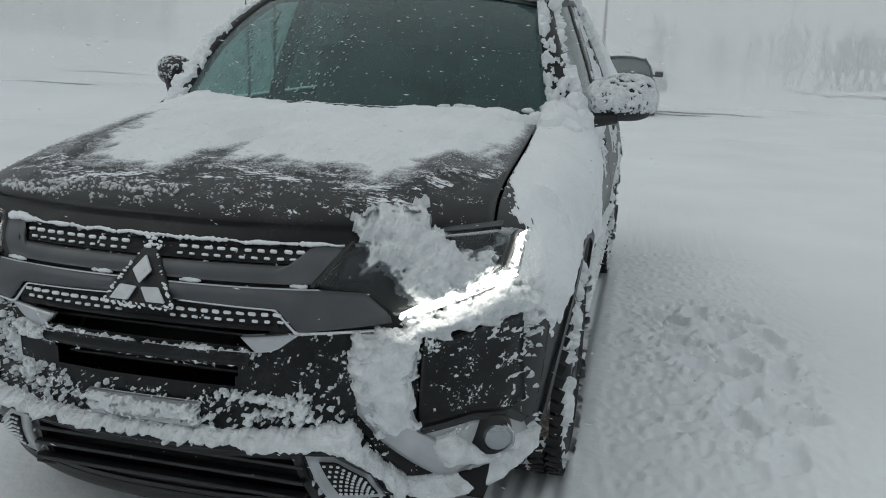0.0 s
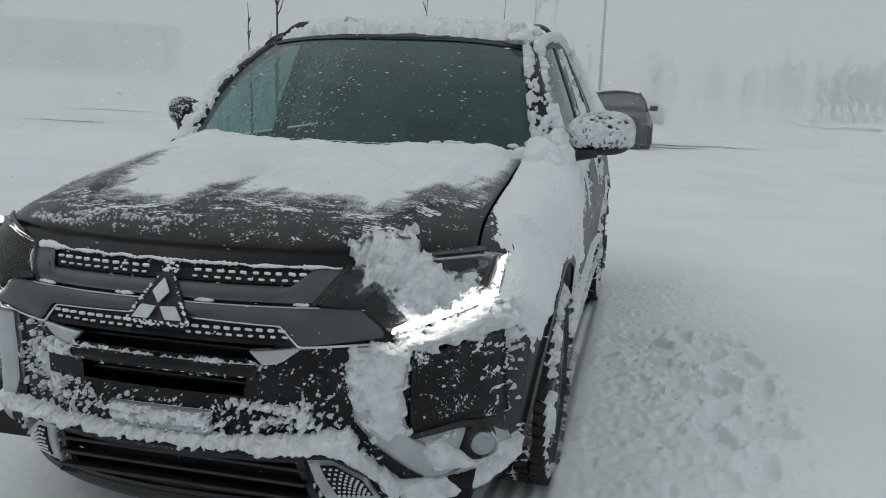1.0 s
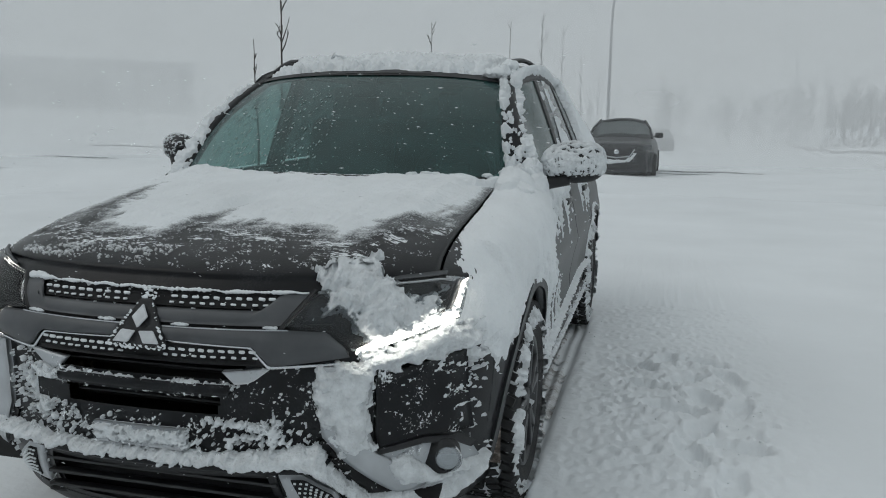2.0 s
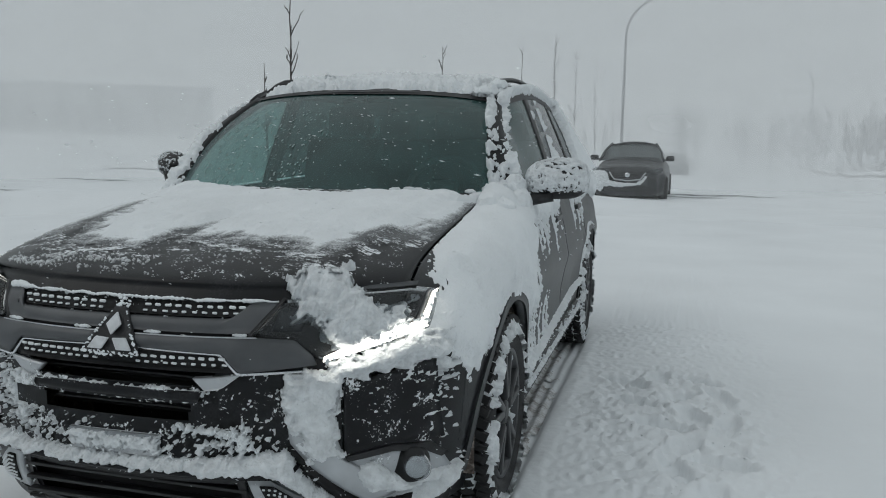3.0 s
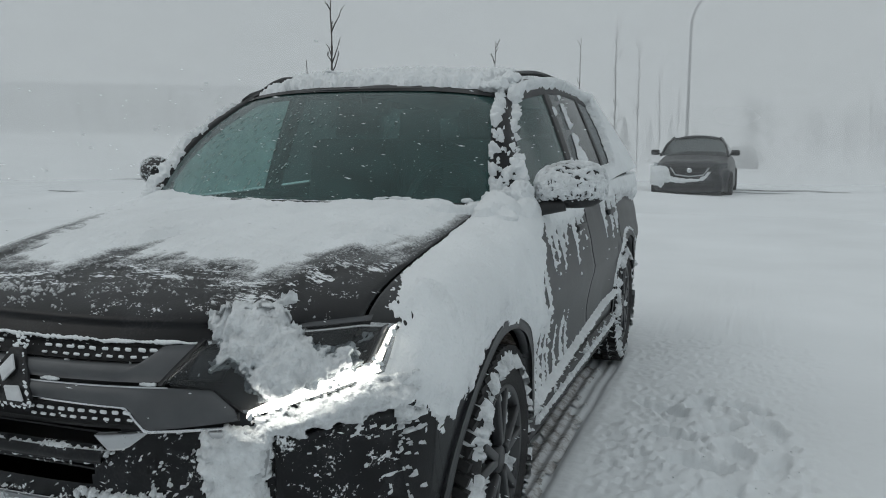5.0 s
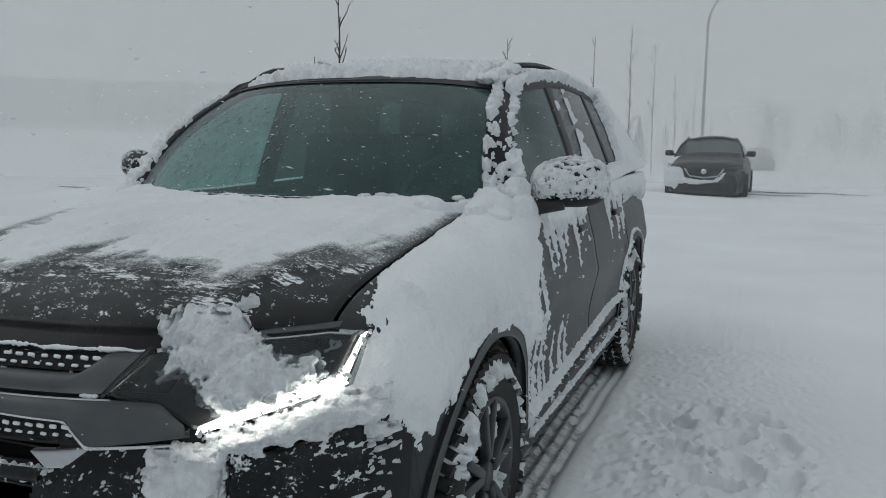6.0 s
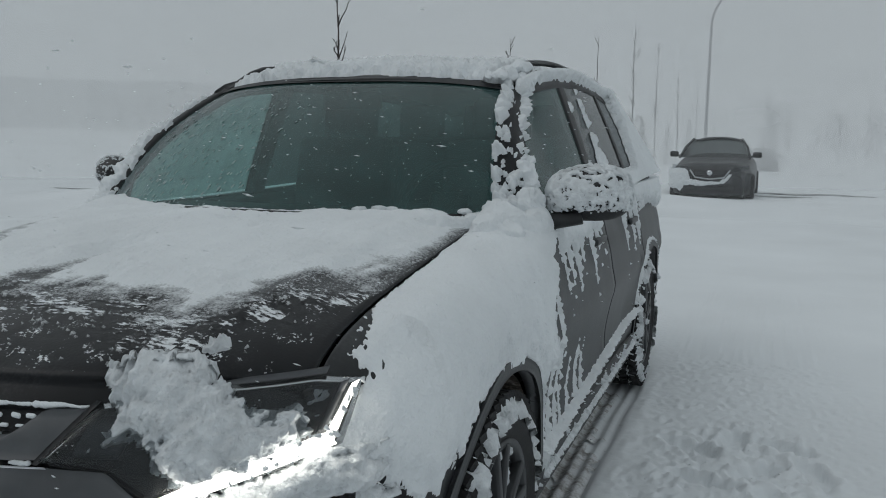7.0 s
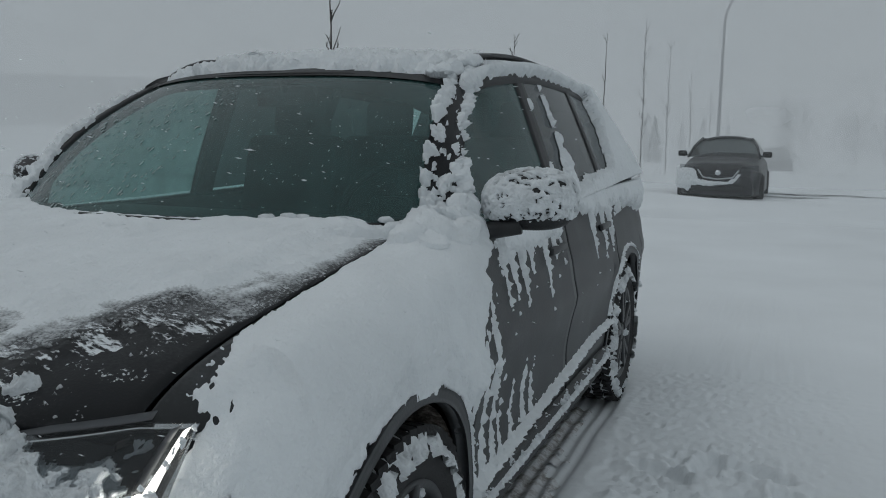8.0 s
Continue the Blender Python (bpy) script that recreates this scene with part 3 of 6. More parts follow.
grille = new("grille")
grille.parent = car
nose_plate("backing", [(-0.40, 0.868), (0.42, 0.868)], [(-0.34, 0.69), (0.34, 0.69)], M_PLASTIC, 0.003, 0.01, 50, 8, grille)
nose_plate("slam_panel", [(-0.66, 0.897), (-0.4, 0.905), (0.4, 0.905), (0.66, 0.897)], [(-0.46, 0.860), (-0.4, 0.860), (0.4, 0.860), (0.46, 0.860)], M_PAINT, 0.0, 0.03, 60, 5, grille)
# upper bar: satin band with a perforated strip above it
nose_plate("upper_bar", [(-0.425, 0.860), (-0.36, 0.861), (-0.34, 0.820), (0.325, 0.823), (0.365, 0.861), (0.452, 0.862)], [(-0.385, 0.788), (-0.30, 0.787), (-0.2, 0.787), (0.2, 0.788), (0.33, 0.788), (0.384, 0.790)], M_SATIN, 0.014, 0.014, 60, 6, grille, crown=0.006)
# solid near-black plate: darkness of the mesh holes is in its colour
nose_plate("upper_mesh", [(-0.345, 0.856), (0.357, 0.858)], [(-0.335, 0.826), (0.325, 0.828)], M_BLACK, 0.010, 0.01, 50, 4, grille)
# dark gap under the bar, its shade drawn as a near-black strip
nose_plate("bar_gap_shade", [(-0.40, 0.789), (0.395, 0.790)], [(-0.40, 0.780), (0.40, 0.781)], M_BLACK, 0.006, 0.008, 60, 3, grille)
nose_plate("bright_line", [(-0.40, 0.7795), (0.395, 0.7805)], [(-0.40, 0.7765), (0.40, 0.7775)], M_SILVER, 0.017, 0.012, 60, 3, grille)
for x0, x1 in ((-0.13, -0.075), (0.09, 0.14), (0.335, 0.372), (-0.38, -0.32)):
    gx = span(x0, x1, 16)
    part("gap_snow", tube([on_nose(x, 0.785 + 0.002 * noise.noise(Vector((x * 60, 2, 1))), 0.014) for x in gx], [max(0.001, (0.0052 + 0.004 * noise.noise(Vector((x * 110, 4, 7)))) * math.sin(math.pi * (i + 0.5) / 16) ** 0.4) for i, x in enumerate(gx)], 7), M_CRUST, grille)
for m in (False, True):
    nose_plate("lower_bar", [(0.06, 0.777), (0.39, 0.780), (0.49, 0.774), (0.535, 0.735)], [(0.06, 0.748), (0.315, 0.740), (0.36, 0.692), (0.545, 0.712)], M_SATIN, 0.016, 0.02, 40, 8, grille, mirror=m, crown=0.008)
    nose_plate("bar_edge", [(0.06, 0.747), (0.312, 0.739), (0.356, 0.691), (0.525, 0.700)], [(0.06, 0.743), (0.309, 0.735), (0.354, 0.684), (0.528, 0.694)], M_CHROME, 0.012, 0.012, 40, 3, grille, mirror=m)
# solid plate again, the holes' shade put into its near-black colour
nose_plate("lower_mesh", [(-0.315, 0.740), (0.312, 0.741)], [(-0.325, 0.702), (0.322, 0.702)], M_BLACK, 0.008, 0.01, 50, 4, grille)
# snow packed into the perforations
plug = bmesh.new()
bmesh.ops.create_cube(plug, size=1, matrix=Matrix.Diagonal((0.0185, 0.007, 0.0078, 1)))
bmesh.ops.bevel(plug, geom=plug.edges[:], offset=0.0024, segments=1, affect="EDGES")
plug_me = bpy.data.meshes.new("snow_plug")
plug.to_mesh(plug_me)
plug.free()
plug_me.materials.append(M_SNOW)
plug_me.polygons.foreach_set("use_smooth", [True] * len(plug_me.polygons))
rnd = random.Random(4)
for x0, x1, z0, z1, out in ((-0.33, 0.345, 0.848, 0.850, 0.013), (-0.315, 0.33, 0.834, 0.836, 0.013), (-0.305, 0.315, 0.726, 0.727, 0.011), (-0.295, 0.32, 0.711, 0.712, 0.011)):
    n = 24
    for i in range(n):
        x = lerp(x0, x1, i / (n - 1)) + rnd.uniform(-0.002, 0.002)
        if -0.050 < x < 0.066:
            continue
        ob = new("snow_plug", plug_me)
        ob.parent = grille
        ob.matrix_basis = Matrix.Translation(on_nose(x, lerp(z0, z1, i / (n - 1)), out)) @ Matrix.Rotation(rnd.uniform(-0.08, 0.08), 4, "Y") @ Matrix.Diagonal((rnd.uniform(0.85, 1.1) * (1 if z0 in (0.848, 0.726) else 0.8), 1, rnd.uniform(0.85, 1.15) * (1 if z0 in (0.848, 0.726) else 0.75), 1))

# badge: dark triangular plate with three bright lozenges
badge = new("badge")
badge.parent = car
BC = Vector((0.010, 0.776))


def badge_plate(name, pts, out, thick, mat):
    bm = bmesh.new()
    lo = [bm.verts.new((p[0], front_lean(p[1]) - 0.012, p[1])) for p in pts]
    hi = [bm.verts.new((v.co.x, v.co.y - thick, v.co.z)) for v in lo]
    n = len(pts)
    bm.faces.new(hi)
    bm.faces.new(lo[::-1])
    for i in range(n):
        bm.faces.new((lo[i], lo[(i + 1) % n], hi[(i + 1) % n], hi[i]))
    bmesh.ops.translate(bm, verts=bm.verts, vec=(0, -out, 0))
    bmesh.ops.bevel(bm, geom=bm.edges[:], offset=0.002, segments=1, affect="EDGES")
    return part(name, bm, mat, badge, smooth=False)


badge_plate("badge_base", [(-0.006, 0.850), (0.028, 0.850), (0.094, 0.740), (0.086, 0.731), (-0.066, 0.731), (-0.076, 0.740)], 0.012, 0.012, M_PLASTIC)
for ang in (90, 210, 330):
    s, a = 0.046, radians(ang)
    pts = [BC + 0.006 * Vector((math.cos(a), math.sin(a)))] + [BC + s * k * Vector((math.cos(a + d), math.sin(a + d))) for k, d in ((1, radians(-30)), (1.70, 0), (1, radians(30)))]
    badge_plate("lozenge", [(p[0], BC.y + 0.80 * (p[1] - BC.y)) for p in pts], 0.024, 0.008, M_FROSTED)

rnd = random.Random(12)
bm = bmesh.new()
for i in range(130):
    k = rnd.random()
    if i < 66:
        x, z = lerp(-0.074, 0.096, k), 0.733 + rnd.uniform(-0.005, 0.005)
    elif i < 88:
        x, z = lerp(0.03, 0.092, k ** 0.6), lerp(0.846, 0.738, k ** 0.6)
    elif i < 106:
        x, z = lerp(-0.008, -0.074, k ** 0.6), lerp(0.846, 0.738, k ** 0.6)
    else:
        x, z = rnd.uniform(-0.012, 0.035), 0.860 + rnd.uniform(-0.008, 0.016)
    r = rnd.uniform(0.0014, 0.0042)
    bmesh.ops.create_icosphere(bm, subdivisions=2, radius=r, matrix=Matrix.Translation((x, front_lean(z) - 0.034, z)) @ Matrix.Diagonal((rnd.uniform(1, 1.8), 0.8, 1, 1)))
for q in bm.verts:
    q.co += Vector((noise.noise(q.co * 110), 0, noise.noise(q.co * 110 + Vector((0, 8, 0))))) * 0.004
part("badge_snow", bm, M_SNOW, badge, "snow crumbs frozen round the badge")

# intakes: back and floor plates behind the openings, near-black for shade, with slats
intake = new("intake")
intake.parent = car
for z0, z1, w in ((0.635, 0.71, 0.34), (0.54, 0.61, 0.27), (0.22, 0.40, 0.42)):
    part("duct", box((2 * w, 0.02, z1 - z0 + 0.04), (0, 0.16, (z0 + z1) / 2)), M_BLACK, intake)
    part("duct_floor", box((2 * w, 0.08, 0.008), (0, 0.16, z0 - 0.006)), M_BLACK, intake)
for z in (0.685, 0.665):
    part("slat", box((0.56, 0.03, 0.006), (0, 0.045, z), 0.002), M_PLASTIC, intake)
for z in (0.575,):
    part("slat", box((0.46, 0.03, 0.006), (0, 0.045, z), 0.002), M_PLASTIC, intake)
for z in (0.35, 0.31, 0.27):
    part("slat", box((0.72, 0.03, 0.010), (0, 0.06, z), 0.003), M_PLASTIC, intake)
for poly in (INTAKE_LOW,):
    for a, b in zip(poly, poly[1:] + poly[:1]):
        n = (Vector(b) - Vector(a)).normalized()
        w = Vector((-n.y, n.x)) * 0.011
        nose_plate("intake_frame", [tuple(Vector(a) - n * 0.01 + w), tuple(Vector(b) + n * 0.01 + w)], [tuple(Vector(a) - n * 0.01 - w), tuple(Vector(b) + n * 0.01 - w)], M_PLASTIC, 0.004, 0.012, 24, 3, intake)
# crash-bar slat between the upper openings, number plate holder, lower ledge and lip
nose_plate("slat_panel", [(-0.26, 0.640), (0.26, 0.640)], [(-0.26, 0.608), (0.25, 0.608)], M_PAINT, 0.012, 0.02, 30, 5, car, crown=0.008)
plate = nose_plate("number_plate", [(-0.152, 0.506), (0.128, 0.508)], [(-0.152, 0.446), (0.128, 0.446)], M_SILVER, 0.012, 0.01, 12, 4, car, "number plate under caked snow")
nose_plate("bumper_ledge", [(-0.60, 0.440), (-0.3, 0.425), (0.3, 0.425), (0.50, 0.440)], [(-0.60, 0.402), (-0.3, 0.398), (0.3, 0.398), (0.46, 0.395)], M_PAINT, 0.022, 0.03, 60, 5, car, crown=0.012)
nose_plate("lower_lip", [(-0.80, 0.222), (0.80, 0.222)], [(-0.77, 0.165), (0.77, 0.165)], M_PLASTIC, 0.006, 0.03, 80, 5, car, crown=0.008)

for m in (False, True):
    sx = -1 if m else 1
    # silver corner flash below the grille
    nose_plate("grille_corner", [(0.235, 0.674), (0.30, 0.680), (0.365, 0.688)], [(0.268, 0.640), (0.30, 0.644), (0.318, 0.652)], M_SILVER, 0.010, 0.02, 14, 5, car, mirror=m)
    # headlight
    lamp = new("headlight")
    lamp.parent = car
    nose_plate("lamp_bowl", [(0.385, 0.792), (0.438, 0.868), (0.60, 0.888), (0.725, 0.888), (0.782, 0.874)], [(0.388, 0.784), (0.49, 0.770), (0.555, 0.722), (0.675, 0.740), (0.78, 0.775)], M_PLASTIC, 0.004, 0.05, 40, 10, lamp, mirror=m)
    nose_plate("lamp_lens", [(0.387, 0.792), (0.438, 0.868), (0.60, 0.888), (0.725, 0.888), (0.780, 0.874)], [(0.389, 0.786), (0.49, 0.772), (0.555, 0.724), (0.675, 0.742), (0.778, 0.777)], M_LENS, 0.016, 0.004, 40, 10, lamp, "clear headlight lens", mirror=m, crown=0.01)
    nose_plate("lamp_trim", [(0.53, 0.886), (0.64, 0.898), (0.735, 0.900)], [(0.53, 0.879), (0.64, 0.889), (0.735, 0.889)], M_SATIN, 0.012, 0.01, 20, 3, lamp, mirror=m)
    nose_plate("reflector", [(0.44, 0.850), (0.52, 0.858)], [(0.43, 0.795), (0.50, 0.792)], M_SATIN, 0.010, 0.006, 8, 5, lamp, mirror=m)
    nose_plate("lamp_divider", [(0.375, 0.784), (0.44, 0.872)], [(0.385, 0.782), (0.449, 0.870)], M_PLASTIC, 0.020, 0.02, 10, 3, lamp, mirror=m)
    nose_plate("daytime_strip", [(0.560, 0.732), (0.628, 0.760), (0.716, 0.787), (0.752, 0.799)], [(0.557, 0.722), (0.632, 0.741), (0.720, 0.767), (0.765, 0.781)], M_DRL, 0.040, 0.02, 24, 4, lamp, "lit white daytime running light", mirror=m)
    nose_plate("daytime_hook", [(0.7685, 0.866), (0.763, 0.83), (0.752, 0.784)], [(0.7712, 0.867), (0.7665, 0.83), (0.761, 0.784)], M_DRL, 0.040, 0.02, 12, 4, lamp, "lit white daytime running light", mirror=m)
    nose_plate("hook_bezel", [(0.757, 0.872), (0.745, 0.80)], [(0.764, 0.874), (0.754, 0.80)], M_SATIN, 0.022, 0.010, 10, 3, lamp, mirror=m)
    # side blade, fog lamp pocket and corner grid
    nose_plate("bumper_blade", [(0.475, 0.690), (0.47, 0.60), (0.478, 0.50), (0.525, 0.425), (0.63, 0.305)], [(0.60, 0.690), (0.595, 0.62), (0.578, 0.54), (0.60, 0.445), (0.72, 0.318)], M_SILVER, 0.016, 0.02, 40, 8, car, "silver bumper blade", mirror=m, crown=0.012)
    # slot shown by a near-black plate, no opening is cut
    nose_plate("blade_slot", [(0.462, 0.475), (0.49, 0.432), (0.58, 0.305)], [(0.488, 0.485), (0.522, 0.432), (0.63, 0.296)], M_BLACK, 0.006, 0.01, 20, 4, car, mirror=m)
    nose_plate("corner_panel", [(0.607, 0.655), (0.70, 0.675), (0.80, 0.690)], [(0.60, 0.445), (0.70, 0.455), (0.81, 0.440)], M_PAINT, 0.012, 0.02, 20, 10, car, mirror=m, crown=-0.004)
    fog = new("fog_lamp")
    fog.parent = car
    nose_plate("fog_pocket", [(0.60, 0.440), (0.70, 0.445), (0.80, 0.41)], [(0.66, 0.318), (0.74, 0.312), (0.82, 0.305)], M_SILVER, 0.010, 0.02, 20, 8, fog, mirror=m)
    nose_plate("fog_brow", [(0.60, 0.452), (0.70, 0.466), (0.78, 0.445), (0.81, 0.39)], [(0.605, 0.436), (0.70, 0.446), (0.762, 0.428), (0.795, 0.385)], M_PLASTIC, 0.024, 0.03, 24, 4, fog, mirror=m)
    c = on_nose(0.737, 0.392, 0.018)
    n = (on_nose(0.737, 0.392, 0.05) - c).normalized()
    q = Vector((0.25, -1, 0)).to_track_quat("Z", "Y").to_matrix().to_4x4()
    for name, r0, r1, off, d, mt in (("fog_ring", 0.056, 0.050, 0.0, 0.04, M_PLASTIC), ("fog_bezel", 0.045, 0.043, 0.020, 0.008, M_CHROME), ("fog_bowl", 0.040, 0.030, 0.0255, 0.008, M_CHROME), ("fog_lens", 0.039, 0.030, 0.034, 0.010, M_LENS)):
        bm = bmesh.new()
        bmesh.ops.create_cone(bm, cap_ends=True, segments=32, radius1=r0, radius2=r1, depth=d)
        bm.transform(Matrix.Translation(c + n * off) @ q)
        if m:
            bmesh.ops.scale(bm, vec=(-1, 1, 1), verts=bm.verts)
        part(name, bm, mt, fog)
    nose_plate("corner_frame", [(0.365, 0.392), (0.42, 0.392), (0.50, 0.33)], [(0.395, 0.255), (0.45, 0.252), (0.52, 0.25)], M_SILVER, 0.012, 0.02, 16, 6, car, mirror=m)
    nose_plate("corner_grid", [(0.395, 0.374), (0.43, 0.372), (0.488, 0.322)], [(0.425, 0.272), (0.46, 0.27), (0.505, 0.268)], M_BLACK, 0.016, 0.006, 12, 6, car, mirror=m)
    for i in range(7):
        for j in range(7):
            u, k = (i + 0.5 + 0.5 * (j % 2)) / 7.5, (j + 0.5) / 7
            a, b = along([(0.395, 0.374), (0.43, 0.372), (0.488, 0.322)], u), along([(0.425, 0.272), (0.46, 0.27), (0.505, 0.268)], u)
            p = on_nose(lerp(a[0], b[0], k), lerp(a[1], b[1], k), 0.018)
            ob = new("snow_plug", plug_me)
            ob.parent = grille
            ob.matrix_basis = Matrix.Translation((sx * p.x, p.y, p.z)) @ Matrix.Diagonal((0.45, 0.6, 0.75, 1))

# ---------------- cabin ----------------
part("dashboard", box((1.34, 0.42, 0.16), (0, 1.62, 0.99), 0.06, 4), M_PLASTIC, car)
part("bulkhead", box((1.5, 0.05, 0.7), (0, 1.42, 0.66)), M_BLACK, car)
part("cabin_floor", box((1.5, 2.9, 0.04), (0, 2.9, 0.45)), M_BLACK, car)
v, f = sheet(lambda u, y: (u * (roof_half(y) - 0.05), y, roof_z(u * roof_half(y), y) - 0.045), span(-1, 1, 12), span(2.02, 4.3, 20))
mesh_part("headliner", v, f, M_HEAD, car)
for side in (1, -1):
    part("door_trim", box((0.05, 2.4, 0.5), (side * 0.76, 2.7, 0.80), 0.02), M_SEAT, car)
for x, y in ((0.37, 2.45), (-0.37, 2.45), (0.38, 3.35), (-0.38, 3.35), (0.0, 3.37)):
    seat = new("car_seat")
    seat.parent = car
    part("seat_base", box((0.50, 0.52, 0.16), (x, y - 0.22, 0.66), 0.06, 3), M_SEAT, seat)
    part("backrest", box((0.48, 0.15, 0.66), (x, y + 0.10, 0.99), 0.06, 4, (-14, 0, 0)), M_SEAT, seat)
    part("headrest", box((0.26, 0.10, 0.19), (x, y + 0.20, 1.40), 0.045, 4, (-8, 0, 0)), M_SEAT, seat)
    for dx in (-0.05, 0.05):
        part("headrest_post", tube([(x + dx, y + 0.17, 1.25), (x + dx, y + 0.19, 1.36)], 0.007), M_CHROME, seat)
steer = new("steering_wheel")
steer.parent = car
sc, sq = Vector((0.37, 1.98, 1.06)), Matrix.Rotation(radians(62), 4, "X")
ring = [sc + (sq @ Vector((0.185 * math.cos(a), 0.185 * math.sin(a), 0))) for a in span(0, 2 * math.pi, 41)]
part("wheel_ring", tube(ring, 0.016, 8), M_PLASTIC, steer)
bm = box((0.15, 0.12, 0.05), (0, 0, 0), 0.02, 3)
bm.transform(Matrix.Translation(sc) @ sq)
part("wheel_hub", bm, M_PLASTIC, steer)
bm = box((0.34, 0.03, 0.02), (0, 0, 0), 0.008)
bm.transform(Matrix.Translation(sc) @ sq)
part("wheel_spoke", bm, M_PLASTIC, steer)
mirror_in = part("rear_view_mirror", box((0.24, 0.03, 0.07), (0.0, 1.93, 1.455), 0.014, 3, (10, 0, 0)), M_PLASTIC, car)
part("mirror_stem", tube([(0, 1.90, 1.53), (0, 1.915, 1.47)], 0.012), M_PLASTIC, mirror_in)
part("sun_visor_band", box((1.05, 0.16, 0.015), (0, 2.05, 1.535), 0.006, 2, (18, 0, 0)), M_PLASTIC, car)

# ---------------- door mirrors ----------------
def door_mirror(side):
    mr = new("door_mirror")
    mr.parent = car
    c = Vector((0.962 if side > 0 else 0.884, 1.60, 1.154 if side > 0 else 1.178))

    def shell(a, k):
        # a round the housing, k from the front cap to the rim
        r = math.sin(min(k, 1) * math.pi / 2) ** 0.55
        dx, dz = math.cos(a), math.sin(a)
        sup = (abs(dx) ** 2.8 + abs(dz) ** 2.8) ** (-1 / 2.8)
        x, z = (0.128 if side > 0 else 0.092) * sup * dx * r, (0.086 if side > 0 else 0.062) * sup * dz * r
        y = -0.085 * (1 - k) - 0.0 + 0.03 * x / 0.13
        z -= 0.015 * max(0, -x / 0.13) if z > 0 else 0
        return Vector((side * (c.x + x), c.y + y + 0.06, c.z + z))
    v, f = sheet(shell, span(0, 2 * math.pi, 41), span(0.0, 1.0, 12))
    mesh_part("mirror_housing", v, f, M_PLASTIC, mr)
    v, f = sheet(lambda a, k: shell(a, 1.0).lerp(Vector((side * c.x, c.y + 0.065, c.z)), k), span(0, 2 * math.pi, 41), span(0, 1, 3))
    mesh_part("mirror_glass", v, f, M_CHROME, mr)
    part("mirror_arm", tube([(side * 0.80, 1.60, 1.045), (side * 0.87, 1.60, 1.07), (side * (0.95 if side > 0 else 0.89), 1.61, 1.085 if side > 0 else 1.13)], [0.030, 0.026, 0.024] if side > 0 else [0.03, 0.02, 0.02], 10), M_PLASTIC, mr)
    part("mirror_base", box((0.04, 0.13, 0.045), (side * 0.805, 1.62, 1.05), 0.016, 3), M_PLASTIC, mr)
    return shell


MIRROR_SHELL = {side: door_mirror(side) for side in (1, -1)}

# roof rails, wipers
for side in (1, -1):
    ys = span(2.04, 4.0, 22)
    pts = [(side * (roof_half(y) - 0.045), y, roof_z(roof_half(y) - 0.045, y) + 0.030 * step(2.04, 2.20, y) * step(4.0, 3.85, y)) for y in ys]
    part("luggage_rail", tube(pts, 0.012, 8), M_PLASTIC, car)
    for y in (2.22, 3.08, 3.94):
        part("rail_foot", box((0.028, 0.09, 0.03), (side * (roof_half(y) - 0.045), y, roof_z(roof_half(y) - 0.045, y) + 0.014), 0.01), M_PLASTIC, car)
v, f = sheet(lambda x, k: Vector((x, WS_BASE(abs(x)) + lerp(-0.01, 0.10, k), lerp(1.054, 1.066, k) - 0.03 * (abs(x) / 0.7) ** 2)), span(-0.70, 0.70, 30), span(0, 1, 4), 0.02)
mesh_part("cowl", v, f, M_PLASTIC, car)
for u0, u1, va, vb in ((0.55, -0.20, 0.05, 0.055), (-0.1, -0.72, 0.045, 0.06)):
    pts = [windscreen(lerp(u0, u1, k), lerp(va, vb, k)) + Vector((0, -0.014, 0.014)) for k in span(0, 1, 12)]
    part("wiper_blade", tube(pts, 0.009, 6), M_PLASTIC, car)
for side in (1, -1):
    v, f = sheet(lambda x, k: Vector((side * 1, 1, 1)) * (Vector((x, 1.90 + 0.09 * (x / 0.585) ** 2.2 - 0.03 * (1 - k), 0)) + Vector((0, 0, roof_z(x, 1.9) - 0.012 * (1 - k) + 0.004))), span(0, 0.575, 12), span(0, 1, 3), 0.01, (0, 0, 1))
    mesh_part("roof_lip", v, f, M_PLASTIC, car)

# ---------------- snow on the car ----------------
def inside_by(u, v, poly):
    """How far a place lies inside a polygon (outside: minus)."""
    best, hit, n = 1e9, False, len(poly)
    for i in range(n):
        (x0, y0), (x1, y1) = poly[i - 1], poly[i]
        dx, dy = x1 - x0, y1 - y0
        t = max(0.0, min(1.0, ((u - x0) * dx + (v - y0) * dy) / (dx * dx + dy * dy + 1e-12)))
        best = min(best, (u - x0 - t * dx) ** 2 + (v - y0 - t * dy) ** 2)
        if (y0 > v) != (y1 > v) and u < (x1 - x0) * (v - y0) / (y1 - y0) + x0:
            hit = not hit
    return math.sqrt(best) if hit else -math.sqrt(best)


def near_line(u, v, points):
    best = 1e9
    for (x0, y0), (x1, y1) in zip(points, points[1:]):
        dx, dy = x1 - x0, y1 - y0
        t = max(0.0, min(1.0, ((u - x0) * dx + (v - y0) * dy) / (dx * dx + dy * dy + 1e-12)))
        best = min(best, (u - x0 - t * dx) ** 2 + (v - y0 - t * dy) ** 2)
    return math.sqrt(best)


